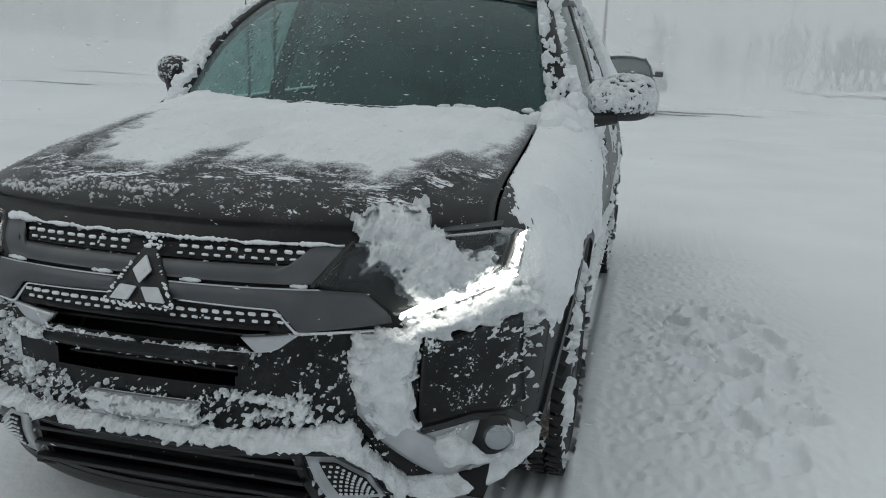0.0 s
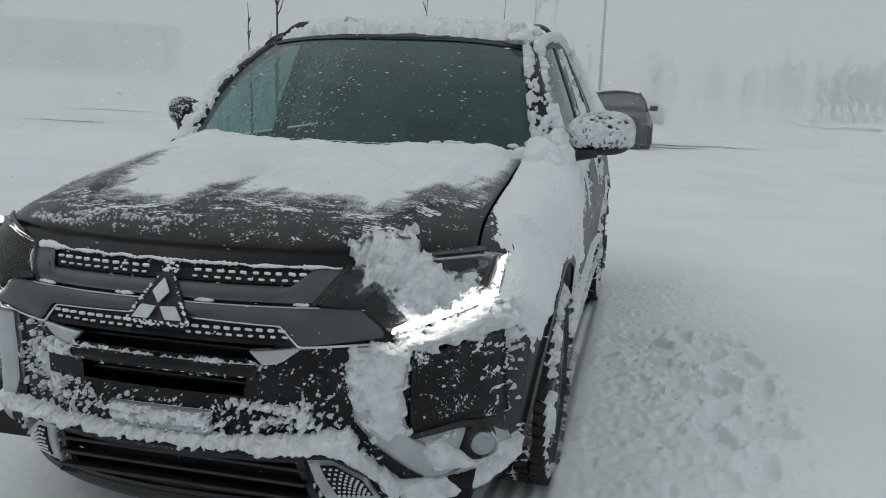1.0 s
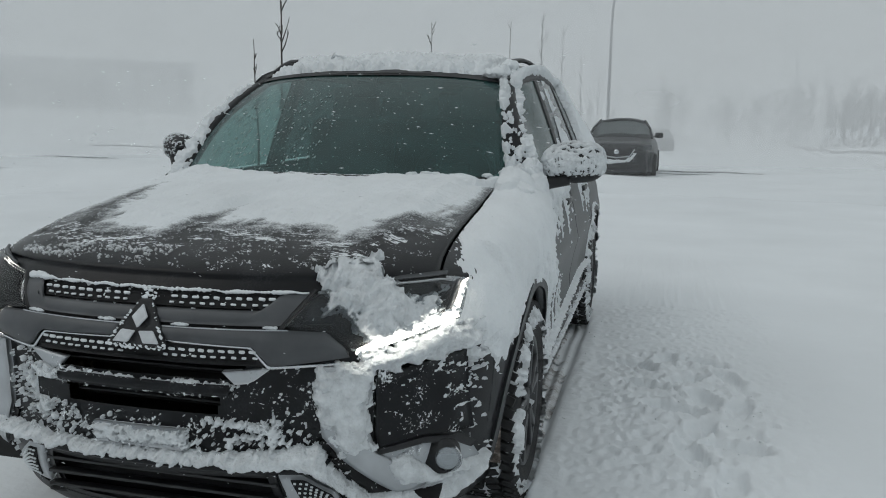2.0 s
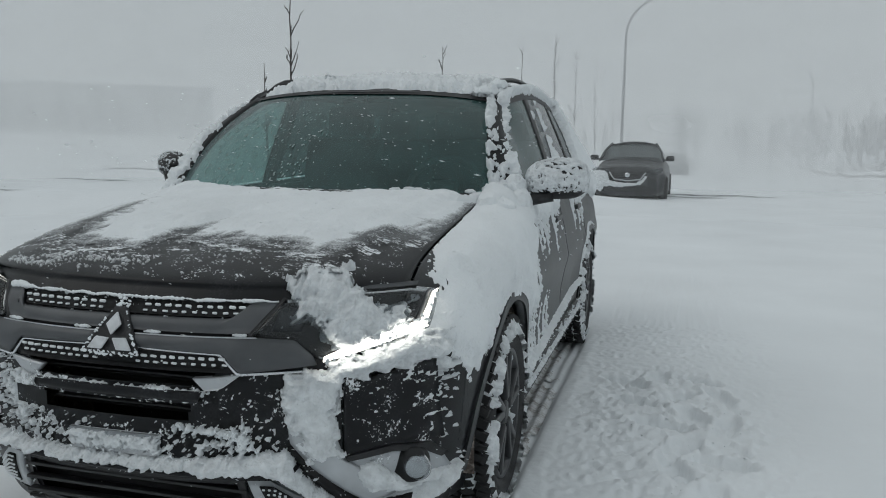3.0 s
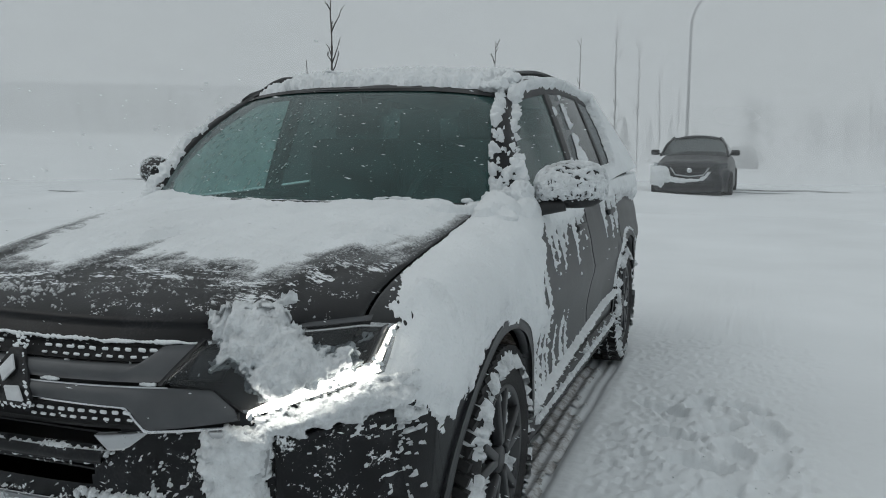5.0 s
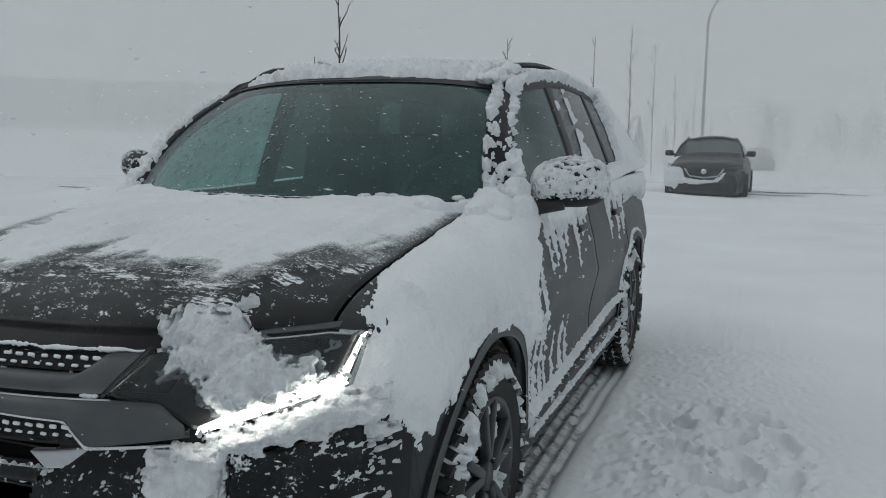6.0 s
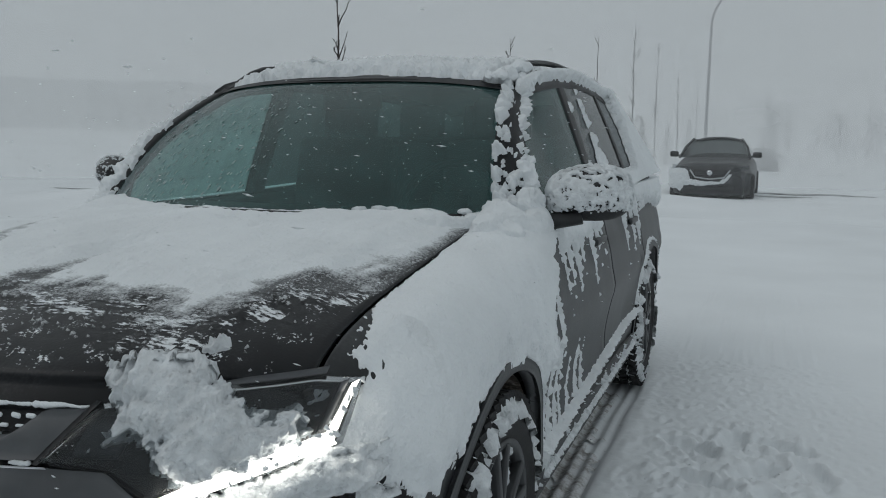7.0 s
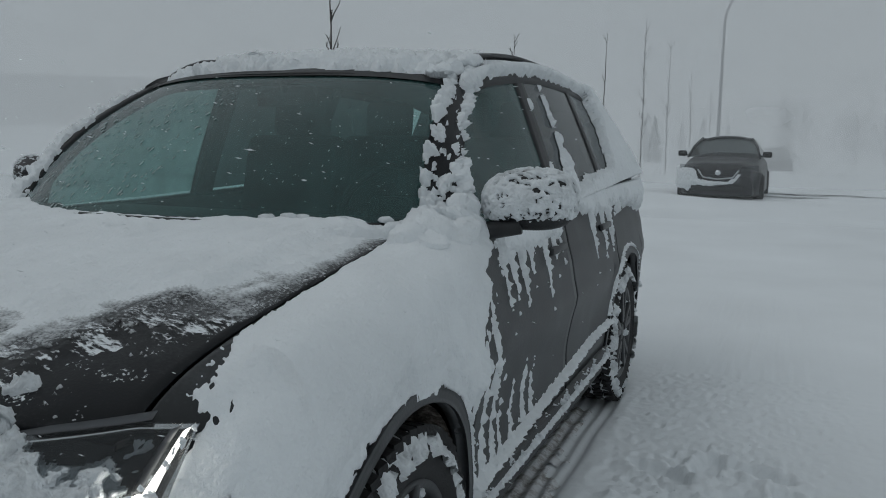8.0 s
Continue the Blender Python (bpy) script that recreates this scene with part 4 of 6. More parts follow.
def snow_coat(name, label, surface, us, vs, depth, mat, toward, sink=0.004, closed=False, relax=0):
    """Snow that lies on a surface: depth(u, v, place) metres thick, bare where that is not positive."""
    us, vs = list(us), list(vs)
    nu, nv = len(us), len(vs)
    base = [[Vector(surface(u, v)) for v in vs] for u in us]
    if relax:
        g = np.array([[tuple(p) for p in row] for row in base])
        for _ in range(relax):
            g[1:-1, 1:-1] = (g[:-2, 1:-1] + g[2:, 1:-1] + g[1:-1, :-2] + g[1:-1, 2:]) * 0.25
        base = [[Vector(p) for p in row] for row in g]
    verts, deep = [], []
    total = Vector()
    for i in range(0, nu - 1, 3):
        for j in range(0, nv - 1, 3):
            total += (base[i + 1][j] - base[i][j]).cross(base[i][j + 1] - base[i][j])
    flip = toward is not None and total.dot(Vector(toward)) < 0
    for i in range(nu):
        for j in range(nv):
            p = base[i][j]
            du = base[min(i + 1, nu - 1)][j] - base[max(i - 1, 0)][j]
            dv = base[i][min(j + 1, nv - 1)] - base[i][max(j - 1, 0)]
            n = du.cross(dv)
            n = n.normalized() if n.length > 1e-9 else Vector((0, 0, 1))
            if flip:
                n = -n
            d = depth(us[i], vs[j], p)
            if not closed and (i in (0, nu - 1) or j in (0, nv - 1)):
                d = min(d, 0.0)
            deep.append(d)
            verts.append(p + n * (d if d > 0 else -sink))
    faces = []
    for q in grid_faces(nu, nv):
        if any(deep[k] > 0 for k in q):
            faces.append(q[::-1] if flip else q)
    used = sorted({k for q in faces for k in q})
    index = {k: i for i, k in enumerate(used)}
    ob = mesh_part(name, [verts[k] for k in used], [tuple(index[k] for k in q) for q in faces], mat)
    layer = ob.data.attributes.new("depth", "FLOAT", "POINT")
    layer.data.foreach_set("value", [max(deep[k], 0.0) for k in used])
    return tagged(ob, label, "snow", kind="stuff")


STRIP, HOOK = [(0.553, 0.731), (0.63, 0.752), (0.718, 0.779), (0.765, 0.790)], [(0.772, 0.876), (0.767, 0.83), (0.763, 0.79)]   # the lit lamp strips stay free

# bonnet
BONNET_EDGE = [(-0.66, 0.485), (-0.43, 0.345), (-0.28, 0.315), (-0.1, 0.3), (-0.075, 0.465), (-0.04, 0.395), (0.05, 0.355), (0.2, 0.405), (0.315, 0.425), (0.36, 0.335), (0.41, 0.29), (0.465, 0.355), (0.53, 0.525), (0.6, 0.595), (0.7, 0.68), (0.702, 0.9), (0.694, 1.45), (0.0, 1.5), (-0.8, 1.5), (-0.8, 0.9)]


def bonnet_depth(x, y, p):
    n1, n2, n3 = fbm(x, y * 0.7, 2, 7, 4), fbm(x * 0.6, y * 1.3, 8, 26, 5), fbm(x, y, 4, 95, 4)
    d = inside_by(x, y, BONNET_EDGE) + 0.022 * n1 + 0.018 * n2
    strip = near_line(x, y, [(-0.47, 0.30), (-0.56, 0.62), (-0.63, 1.0)])
    d = min(d, strip - lerp(0.045, 0.012, step(0.35, 0.95, y)) + 0.012 * n2)
    if d > 0:
        h = 0.0025 + 0.027 * step(0.0, 0.24, d) + 0.002 * step(0.75, 1.15, y + 0.25 * abs(x)) + 0.007 * n1 * step(0, 0.1, d) + 0.004 * fbm(x * 2.2 - y * 0.6, y * 0.5, 3, 9, 3) * step(0, 0.1, d) + 0.0018 * n2 + 0.0008 * n3
        h *= 0.40 + 0.60 * step(0.0, 0.06, gap_x(y) - x)
        worn = min(near_line(x, y, [(0.53, 0.55), (0.59, 0.70), (0.63, 0.86)]), near_line(x, y, [(-0.075, 0.48), (-0.05, 0.62), (0.0, 0.74)]), near_line(x, y, [(0.62, 0.66), (0.66, 0.80)]))
        h *= 0.28 + 0.72 * step(0.0, 0.075, worn + 0.02 * n1)
        return max(h, 0.002)
    # thin broken frost ahead of the edge, and thrown flecks near the nose
    fringe = n2 * 0.40 + n3 * 0.75 + d * 8.0 - 0.16
    if d > -0.13 and fringe > 0:
        return 0.004 + 0.004 * min(fringe, 0.5)
    belt = math.exp(-((y - (0.20 if x < 0.1 else 0.26)) / 0.05) ** 2) * (1.0 if x < -0.02 else 0.35 if x < 0.45 else 0.0) + 0.45 * math.exp(-((y - front_y(x, 0.905) - 0.035) / 0.02) ** 2) * (x < 0.45)
    fleck = n3 * 0.75 + n2 * 0.35 + 0.48 * belt - 0.60 + 0.15 * n1
    return 0.0055 + 0.006 * min(fleck, 0.5) if fleck > 0 else -1


def bonnet_surface(x, k):
    yf = front_y(min(abs(x), 0.86), edge_height(abs(x))) + 0.012
    y = lerp(yf, WS_BASE(abs(x)) + 0.075, k)
    return (x, y, top_z(x, y))


BXS, BKS = span(-0.80, 0.701, 290), span(0, 1, 215)
snow_coat("bonnet_snow", "wind-packed white snow with torn front edge on the bonnet", bonnet_surface, BXS, BKS, lambda x, k, p: bonnet_depth(x, p.y, p), M_THIN, (0, 0, 1))


# rime ahead of the bonnet snow: grains that thin out over the paint
def rime_depth(x, k, p):
    d = inside_by(x, p.y, BONNET_EDGE) + 0.03 * fbm(x, p.y * 0.7, 2, 7, 4)
    return 0.0012 if -0.07 + 0.05 * fbm(x, p.y, 3, 14, 3) < d < 0.03 else -1


rime_at = lambda x, k: bonnet_surface(x, k)
snow_coat("bonnet_rime", "thin broken rime on the dark bonnet", rime_at, span(-0.66, 0.685, 150), span(0, 0.75, 110), rime_depth, M_RIME, (0, 0, 1), sink=0.0)
snow_coat("bonnet_dust", "fine snow grains scattered over the dark bonnet", rime_at, span(-0.66, 0.685, 60), span(0, 0.6, 40), lambda x, k, p: 0.0008, M_DUST, (0, 0, 1), sink=0.0)


# mounds along the cowl, against the glass
def cowl_surface(x, k):
    y = WS_BASE(abs(x)) + lerp(-0.16, 0.12, k)
    return (x, y, min(top_z(x, y), 1.068 - 0.03 * (abs(x) / 0.7) ** 2))


def cowl_depth(x, k, p):
    n = fbm(x, p.y, 3, 9, 4)
    crest = 0.022 + 0.026 * n + 0.015 * fbm(x, p.y, 5, 40, 3) + 0.020 * step(0.35, 0.7, abs(x)) + 0.018 * step(0.45, 0.72, x)
    limit = 0.38 + 0.12 * n + 0.12 * fbm(x, 0, 17, 30, 3) - 0.10 * step(0.1, 0.5, x) * step(0.62, 0.5, x) + 0.22 * step(0.55, 0.70, abs(x))
    return crest * step(0.0, 0.25, k) * step(limit + 0.14, limit - 0.02, k) - 0.001


snow_coat("cowl_snow", "lumpy snow heaped along the foot of the windscreen", cowl_surface, span(-0.76, 0.76, 220), span(0, 1, 44), cowl_depth, M_SNOW, (0, 0, 1))


# near-side wing: from the bonnet's shut line over the shoulder and down to the arch
def wing_curve(y):
    pts = []
    xe = min(0.872, side_x(y, 0.86) - 0.004)
    x0 = gap_x(y) + 0.003 - 0.05 * step(1.25, 1.45, y)
    if xe > x0:
        pts += [Vector((x, y, top_z(x, y))) for x in span(x0, xe, 7)]
    zt = (pts[-1].z if pts else 0.88) - 0.02
    zb = max(arch_bottom(y) + 0.012, 0.40)
    pts += [Vector((side_x(y, z), y, z)) for z in span(zt, zb, 14)]
    return pts


def wing_surface(y, k):
    c = wing_cache.setdefault(y, wing_curve(y))
    seg = [(b - a).length for a, b in zip(c, c[1:])]
    s = k * sum(seg)
    for a, b, d in zip(c, c[1:], seg):
        if s <= d:
            return a.lerp(b, s / d if d else 0)
        s -= d
    return c[-1]


wing_cache = {}
WING_LOW = table([(0.30, 0.74), (0.42, 0.70), (0.52, 0.64), (0.60, 0.66), (0.70, 0.715), (0.90, 0.762), (1.10, 0.762), (1.25, 0.715), (1.36, 0.64), (1.46, 0.72), (1.60, 0.86)])


def wing_depth(y, k, p):
    n1, n2, n3 = fbm(y, p.z, p.x, 6, 4), fbm(y * 1.4, p.z * 0.7, p.x, 24, 4), fbm(p.x, p.y, p.z, 70, 3)
    d = min(p.z - WING_LOW(y) + 0.02 + 0.030 * n2 + 0.02 * n1, 0.4)
    d = min(d, 1.53 - y + 0.16 * step(0.97, 1.02, p.z) + 0.05 * n1 + 0.03 * n2 - 0.35 * max(0.0, 0.95 - p.z))
    # bare strip beside the shut line, wider at the front
    inner = p.x - gap_x(y) - 0.006 - 0.045 * step(0.66, 0.46, y) - 0.010 * n2 * step(0.9, 0.6, y) + 0.05 * step(1.2, 1.4, y)
    d = min(d, inner * 1.3 if p.z > top_z(p.x, y) - 0.01 else 1)
    if y < 0.60:
        d = min(d, near_line(p.x, p.z, HOOK) - 0.013 + 0.003 * n2 + (0.02 if p.x < 0.765 else 0) * -1, near_line(p.x, p.z, STRIP) - 0.016)
    if d > 0:
        return 0.006 + 0.026 * step(0, 0.12, d) + 0.014 * math.exp(-((p.z - 0.93) / 0.07) ** 2) * step(0, 0.08, d) + 0.007 * n1 + 0.003 * n2 + 0.001 * n3
    f = n2 * 0.6 + n3 * 0.4 + d * 9
    return 0.002 + 0.01 * min(f, 0.5) if f > 0.1 and d > -0.12 else -1


snow_coat("wing_snow", "deep smooth snow plastered over the front wing", wing_surface, span(0.33, 1.72, 205), span(0, 1, 120), wing_depth, M_SNOW, (1, 0, 1), relax=36)


# nose: crust over the lamp, corner, ledge, number plate, and thrown flecks
UNDER = [(0.56, 0.716), (0.64, 0.738), (0.72, 0.766), (0.775, 0.780), (0.82, 0.76), (0.83, 0.66), (0.80, 0.665), (0.75, 0.690), (0.68, 0.675), (0.60, 0.662), (0.57, 0.69)]
CORNER = [(0.478, 0.690), (0.60, 0.695), (0.612, 0.66), (0.59, 0.57), (0.598, 0.455), (0.55, 0.435), (0.515, 0.445), (0.483, 0.53), (0.458, 0.61)]
LEDGE = [(-0.60, 0.400), (-0.58, 0.448), (-0.2, 0.440), (0.2, 0.442), (0.47, 0.474), (0.49, 0.44), (0.47, 0.40), (0.35, 0.404), (-0.2, 0.408)]
SKIRT = [(0.40, 0.43), (0.47, 0.478), (0.50, 0.40), (0.575, 0.30), (0.65, 0.298), (0.74, 0.305), (0.80, 0.335), (0.83, 0.33), (0.82, 0.285), (0.75, 0.245), (0.62, 0.235), (0.53, 0.285), (0.50, 0.345)]
POCKET = [(0.61, 0.405), (0.67, 0.42), (0.70, 0.375), (0.755, 0.345), (0.80, 0.335), (0.78, 0.31), (0.70, 0.315), (0.64, 0.335)]
PLATE = [(-0.150, 0.452), (-0.150, 0.502), (0.0, 0.497), (0.126, 0.503), (0.13, 0.455), (0.02, 0.462)]


def nose_depth(x, z, p):
    n1, n2, n3 = fbm(x, z, 2, 9, 4), fbm(x, z, 6, 30, 4), fbm(x, z, 5, 72, 4)
    best = -1.0
    lit = min(near_line(x, z, STRIP) - 0.0095, near_line(x, z, HOOK) - 0.014)
    for poly, thick, rag, soft in ((UNDER, 0.040, 0.024, 0.05), (CORNER, 0.034, 0.014, 0.03), (LEDGE, 0.032, 0.010, 0.018), (SKIRT, 0.044, 0.007, 0.025), (POCKET, 0.030, 0.006, 0.02), (PLATE, 0.010, 0.010, 0.008)):
        xs = [q[0] for q in poly]
        zs = [q[1] for q in poly]
        if not (min(xs) - 0.05 < x < max(xs) + 0.05 and min(zs) - 0.05 < z < max(zs) + 0.05):
            continue
        d = inside_by(x, z, poly) + rag * n2 + 0.4 * rag * n3
        d = min(d, lit)
        if poly is PLATE and n2 * 0.6 + n3 * 0.5 > 0.30:
            d = -1
        if d > 0:
            rough = 0.15 if poly is UNDER else 0.6 if poly is SKIRT else 1.0
            best = max(best, 0.020 + (thick - 0.006) * step(0, soft, d) + 0.008 * n1 + rough * (0.006 * n2 + 0.0025 * n3))
    if best > 0:
        return max(best, 0.012)
    zone = 0.0
    zone += 0.55 * math.exp(-((x + 0.36) / 0.10) ** 2 - ((z - 0.56) / 0.11) ** 2)
    zone += 0.32 * math.exp(-((x - 0.36) / 0.10) ** 2 - ((z - 0.52) / 0.07) ** 2)
    zone += 0.85 * math.exp(-((z - 0.632 - 0.01 * n1) / 0.009) ** 2) * step(0.31, 0.22, abs(x))
    zone += 0.34 * math.exp(-((z - 0.607) / 0.008) ** 2) * (abs(x) < 0.28)
    zone += 0.75 * math.exp(-((z - 0.532 + 0.10 * (x - 0.22)) / 0.010) ** 2) * step(0.13, 0.20, x) * step(0.36, 0.30, x) + 0.5 * math.exp(-((x - 0.355) / 0.02) ** 2) * step(0.46, 0.48, z) * step(0.60, 0.56, z)
    zone += 0.30 * math.exp(-((z - 0.480) / 0.03) ** 2) * (abs(x - 0.1) < 0.35)
    zone += 0.28 * step(0.06, 0.0, abs(z - 0.66)) * step(0.55, 0.65, x) + 0.34 * math.exp(-((x - 0.80) / 0.03) ** 2 - ((z - 0.58) / 0.08) ** 2)
    zone += 0.30 * math.exp(-((x + 0.56) / 0.06) ** 2 - ((z - 0.60) / 0.1) ** 2)
    if 0.69 < z < 0.80:
        zone -= 0.25
    if abs(x) < 0.36 and (0.546 < z < 0.604 or 0.645 < z < 0.70 or z < 0.385) or z > 0.87:
        return -1
    zone += 0.5 * math.exp(-((x + 0.31) / 0.05) ** 2 - ((z - 0.60) / 0.07) ** 2)
    f = n3 * 0.80 + n2 * 0.42 + 0.12 * n1 + zone - 0.52
    return 0.010 + 0.009 * min(f, 0.4) if f > 0 else -1


snow_coat("bumper_dust", "fine snow grains blown on to the dark bumper", lambda x, z: on_nose(x, z, 0.015), span(-0.70, 0.80, 70), span(0.40, 0.69, 24), lambda x, z, p: -1 if abs(x) < 0.26 and (0.546 < z < 0.604 or z > 0.645) else 0.0008, M_SPRAY, (0, -1, 0), sink=0.0)
snow_coat("bumper_snow", "crusted snow clumps and flecks stuck on the car's nose", lambda x, z: (x, front_y(x, z), z), span(-0.70, 0.850, 460), span(0.215, 0.868, 200), nose_depth, M_CRUST, (0, -1, 0))


# the lip below the fog lamp, rounded over
bm = tube([on_nose(lerp(0.56, 0.83, k), 0.262 + 0.05 * k * k, 0.012) for k in span(0, 1, 90)], [0.010 + 0.018 * math.sin(math.pi * k) ** 0.5 for k in span(0, 1, 90)], 20)
for q in bm.verts:
    q.co += Vector((fbm(q.co.x, q.co.y, q.co.z, 22, 4), fbm(q.co.y, q.co.z, q.co.x, 22, 4), fbm(q.co.z, q.co.x, q.co.y, 22, 4))) * 0.010
tagged(part("skirt_snow", bm, M_CRUST), "rounded lip of snow along the bumper's lower corner", "snow", kind="stuff")


# the lump on the lamp, from the nose up over the bonnet's edge
LUMP = [(0.425, 0.035), (0.50, 0.062), (0.555, 0.055), (0.60, 0.018), (0.645, -0.012), (0.672, -0.032), (0.712, -0.016), (0.742, -0.058), (0.70, -0.108), (0.60, -0.145), (0.545, -0.12), (0.548, -0.082), (0.51, -0.07), (0.47, -0.078), (0.482, -0.035)]


def lamp_face(x, s):
    if s < 0:
        z = edge_height(x) + s
        return on_nose(x, z, 0.008)
    y = front_y(x, edge_height(x)) + s
    return Vector((x, y, top_z(x, y)))


def lump_depth(x, s, p):
    n1, n2, n3 = fbm(x, s, 6, 12, 4), fbm(x, s, 9, 34, 4), fbm(x, s, 3, 85, 3)
    d = inside_by(x, s + 0.016, LUMP) + 0.010 * n2 + 0.004 * n3
    d = max(d, 0.019 - math.hypot(x - 0.556, s - 0.084) + 0.010 * n2 + 0.004 * n3)
    if d <= 0:
        return -1
    return 0.010 + 0.044 * step(0, 0.035, d) + 0.010 * n1 + 0.010 * n2 + 0.006 * n3


snow_coat("lamp_snow", "icy lump of crusted snow frozen over the headlight", lamp_face, span(0.40, 0.76, 130), span(-0.17, 0.16, 120), lump_depth, M_CRUST, (0, -1, 0.3))
RXS = span(-0.42, 0.43, 260)
ridge = tube([on_nose(x, 0.866 + 0.004 * noise.noise(Vector((x * 25, 3, 0))), 0.012) for x in RXS], [max(0.0012, 0.0042 + 0.003 * noise.noise(Vector((x * 18, 1, 2))) + 0.0035 * noise.noise(Vector((x * 130, 5, 2))) + 0.007 * step(-0.32, -0.38, x)) for x in RXS], 7)
tagged(part("grille_ridge_snow", ridge, M_SNOW), "thin line of snow along the grille's upper edge", "snow", kind="stuff")


# roof
def roof_depth(u, y, p):
    n1, n2 = fbm(p.x, y, 1, 7, 4), fbm(p.x, y, 5, 22, 4)
    d = min(y - 1.945 + 0.05 * n1 + 0.045 * n2, (1.0 - abs(u)) * 0.6 + 0.02 + 0.02 * n2 - 0.07 * step(-0.70, -0.98, u))
    if u > 0.78:
        d = min(d, 0.02 * n2 + 0.01 - 0.05 * step(0.78, 0.92, u) + 0.04 * step(2.2, 2.05, y) + 0.04 * n1)
    return max(0.004, 0.005 + 0.026 * step(0, 0.07, d) + 0.018 * n1 + 0.020 * n2 + 0.006 * fbm(p.x, y, 2, 60, 3)) if d > 0 else -1


snow_coat("roof_snow", "clumped snow with a ragged front edge on the car's roof", lambda u, y: (u * roof_half(y), y + (0.09 * abs(u) ** 2.2 if y < 2.2 else 0.0), roof_z(u * roof_half(y), max(y, 1.90)) - 0.55 * max(0.0, 1.90 - y) + 0.012 * step(1.98, 1.86, y)), span(-1, 1, 230), [1.84 + 2.46 * (i / 159) ** 1.5 for i in range(160)], roof_depth, M_SNOW, (0, 0, 1))


# windscreen pillars
for side in (1, -1):
    def pillar_surface(v, k, side=side):
        w = windscreen(1.0, v)
        a, b = windscreen(0.945, v), Vector((lerp(0.835, 0.635, max(v, 0.0)), w.y + 0.085, w.z - 0.01))
        p = a.lerp(b, k) + Vector((0.024, -0.018, 0.020)) * math.sin(math.pi * k)
        return Vector((side * p.x, p.y, p.z))

    def pillar_depth(v, k, p, side=side):
        n1, n2 = fbm(p.x, p.y, p.z, 12, 4), fbm(p.x, p.y, p.z, 34, 4)
        if side < 0:
            d = 0.012 * n1 + 0.014 * n2 + 0.020 * step(0.95, 0.3, v) - 0.06 * abs(k - 0.5) - 0.001
        else:
            ridge = max(math.exp(-((k - 0.10) / 0.15) ** 2), math.exp(-((k - 0.82) / 0.17) ** 2))
            d = 0.034 * n1 + 0.038 * n2 + 0.030 * (ridge - 0.72) + 0.040 * step(0.40, 0.0, v) * step(0.0, 0.3, k + 0.3 * step(0.25, 0.0, v)) + 0.03 * step(0.88, 1.04, v) * step(0.4, 0.8, k)
        return min(0.004 + 0.85 * d + 0.007 * n2, 0.034) if d > 0 else -1
    snow_coat("pillar_snow", "broken lumps of snow stuck along the windscreen pillar", pillar_surface, span(-0.02, 1.08, 170), span(0, 1, 46), pillar_depth, M_SNOW, (side, -1, 1))


# flank: streaks, belt, sill and tail
STREAKS = [(1.50, 0.40, 0.72, 0.020), (1.60, 0.40, 0.70, 0.018), (1.67, 0.42, 0.62, 0.012), (1.78, 0.44, 0.60, 0.012), (1.90, 0.47, 0.62, 0.018), (2.0, 0.48, 0.60, 0.012), (1.72, 0.80, 1.02, 0.016), (1.80, 0.84, 1.03, 0.022), (1.90, 0.83, 1.03, 0.020), (2.0, 0.88, 1.03, 0.02), (2.17, 0.77, 1.03, 0.017), (2.30, 0.88, 1.03, 0.020), (2.40, 0.90, 1.0, 0.014), (1.55, 0.66, 0.95, 0.018), (2.95, 0.80, 1.02, 0.02), (3.15, 0.78, 1.02, 0.02), (3.3, 0.82, 1.02, 0.03)]


def flank_depth(y, z, p):
    n1, n2, n3 = fbm(y, z, 2, 8, 4), fbm(y * 1.6, z * 0.6, 6, 22, 4), fbm(y * 1.3, z * 0.7, 1, 60, 3)
    if z < arch_bottom(y) + 0.004:
        return -1
    d = -1.0
    sill = 0.375 + 0.055 * (y - 1.5)
    if 1.42 < y < 3.27:
        d = max(d, 0.019 - abs(z - sill) + 0.006 * n2)
    for ys, z0, z1, w in STREAKS:
        if abs(y - ys) < 0.09 and z0 - 0.05 < z < z1 + 0.03:
            k = (z - z0) / (z1 - z0)
            width = w * (1.1 * max(k, 0.0) ** 0.6 if z0 > 0.7 else 0.8 * max(1 - k, 0.0) ** 0.6)
            d = max(d, width - abs(y - ys + 0.02 * n2) + 0.012 * n3)
    if 1.72 < y < 2.42:
        d = max(d, z - 0.975 - 0.02 * n2 + 0.02 * n1)
    belt = z - 1.0 + 0.03 * n2 + 0.02 * n1
    if y > 2.62:
        d = max(d, belt - 0.06 * step(3.0, 2.65, y))
    if y > 3.45:
        d = max(d, z - 0.95 + 0.08 * n1 + 0.05 * n2 - 0.06 * step(3.75, 3.45, y))
    lipd = math.hypot(y - WHEELS_Y[1], z - WHEEL_Z) - ARCH - 0.034
    if lipd > 0 and z > 0.5:
        d = max(d, 0.016 - lipd + 0.012 * n2)
    lipd = math.hypot(y - WHEELS_Y[0], z - WHEEL_Z) - ARCH - 0.034
    if lipd > 0 and y > WHEELS_Y[0]:
        d = max(d, 0.022 - lipd + 0.012 * n2)
    if d > 0:
        big = step(3.4, 3.8, y) * step(0.82, 1.0, z)
        return 0.004 + 0.018 * step(0, 0.025, d) + 0.028 * big * step(0, 0.1, d) + 0.004 * n2 + 0.002 * n3 + 0.012 * step(0.05, 0.0, abs(z - sill)) * step(0, 0.02, d)
    f = n3 * 0.6 + n2 * 0.5 - 0.86 + 0.30 * step(1.75, 1.45, y)
    return 0.002 + 0.006 * min(f, 0.5) if f > 0 else -1


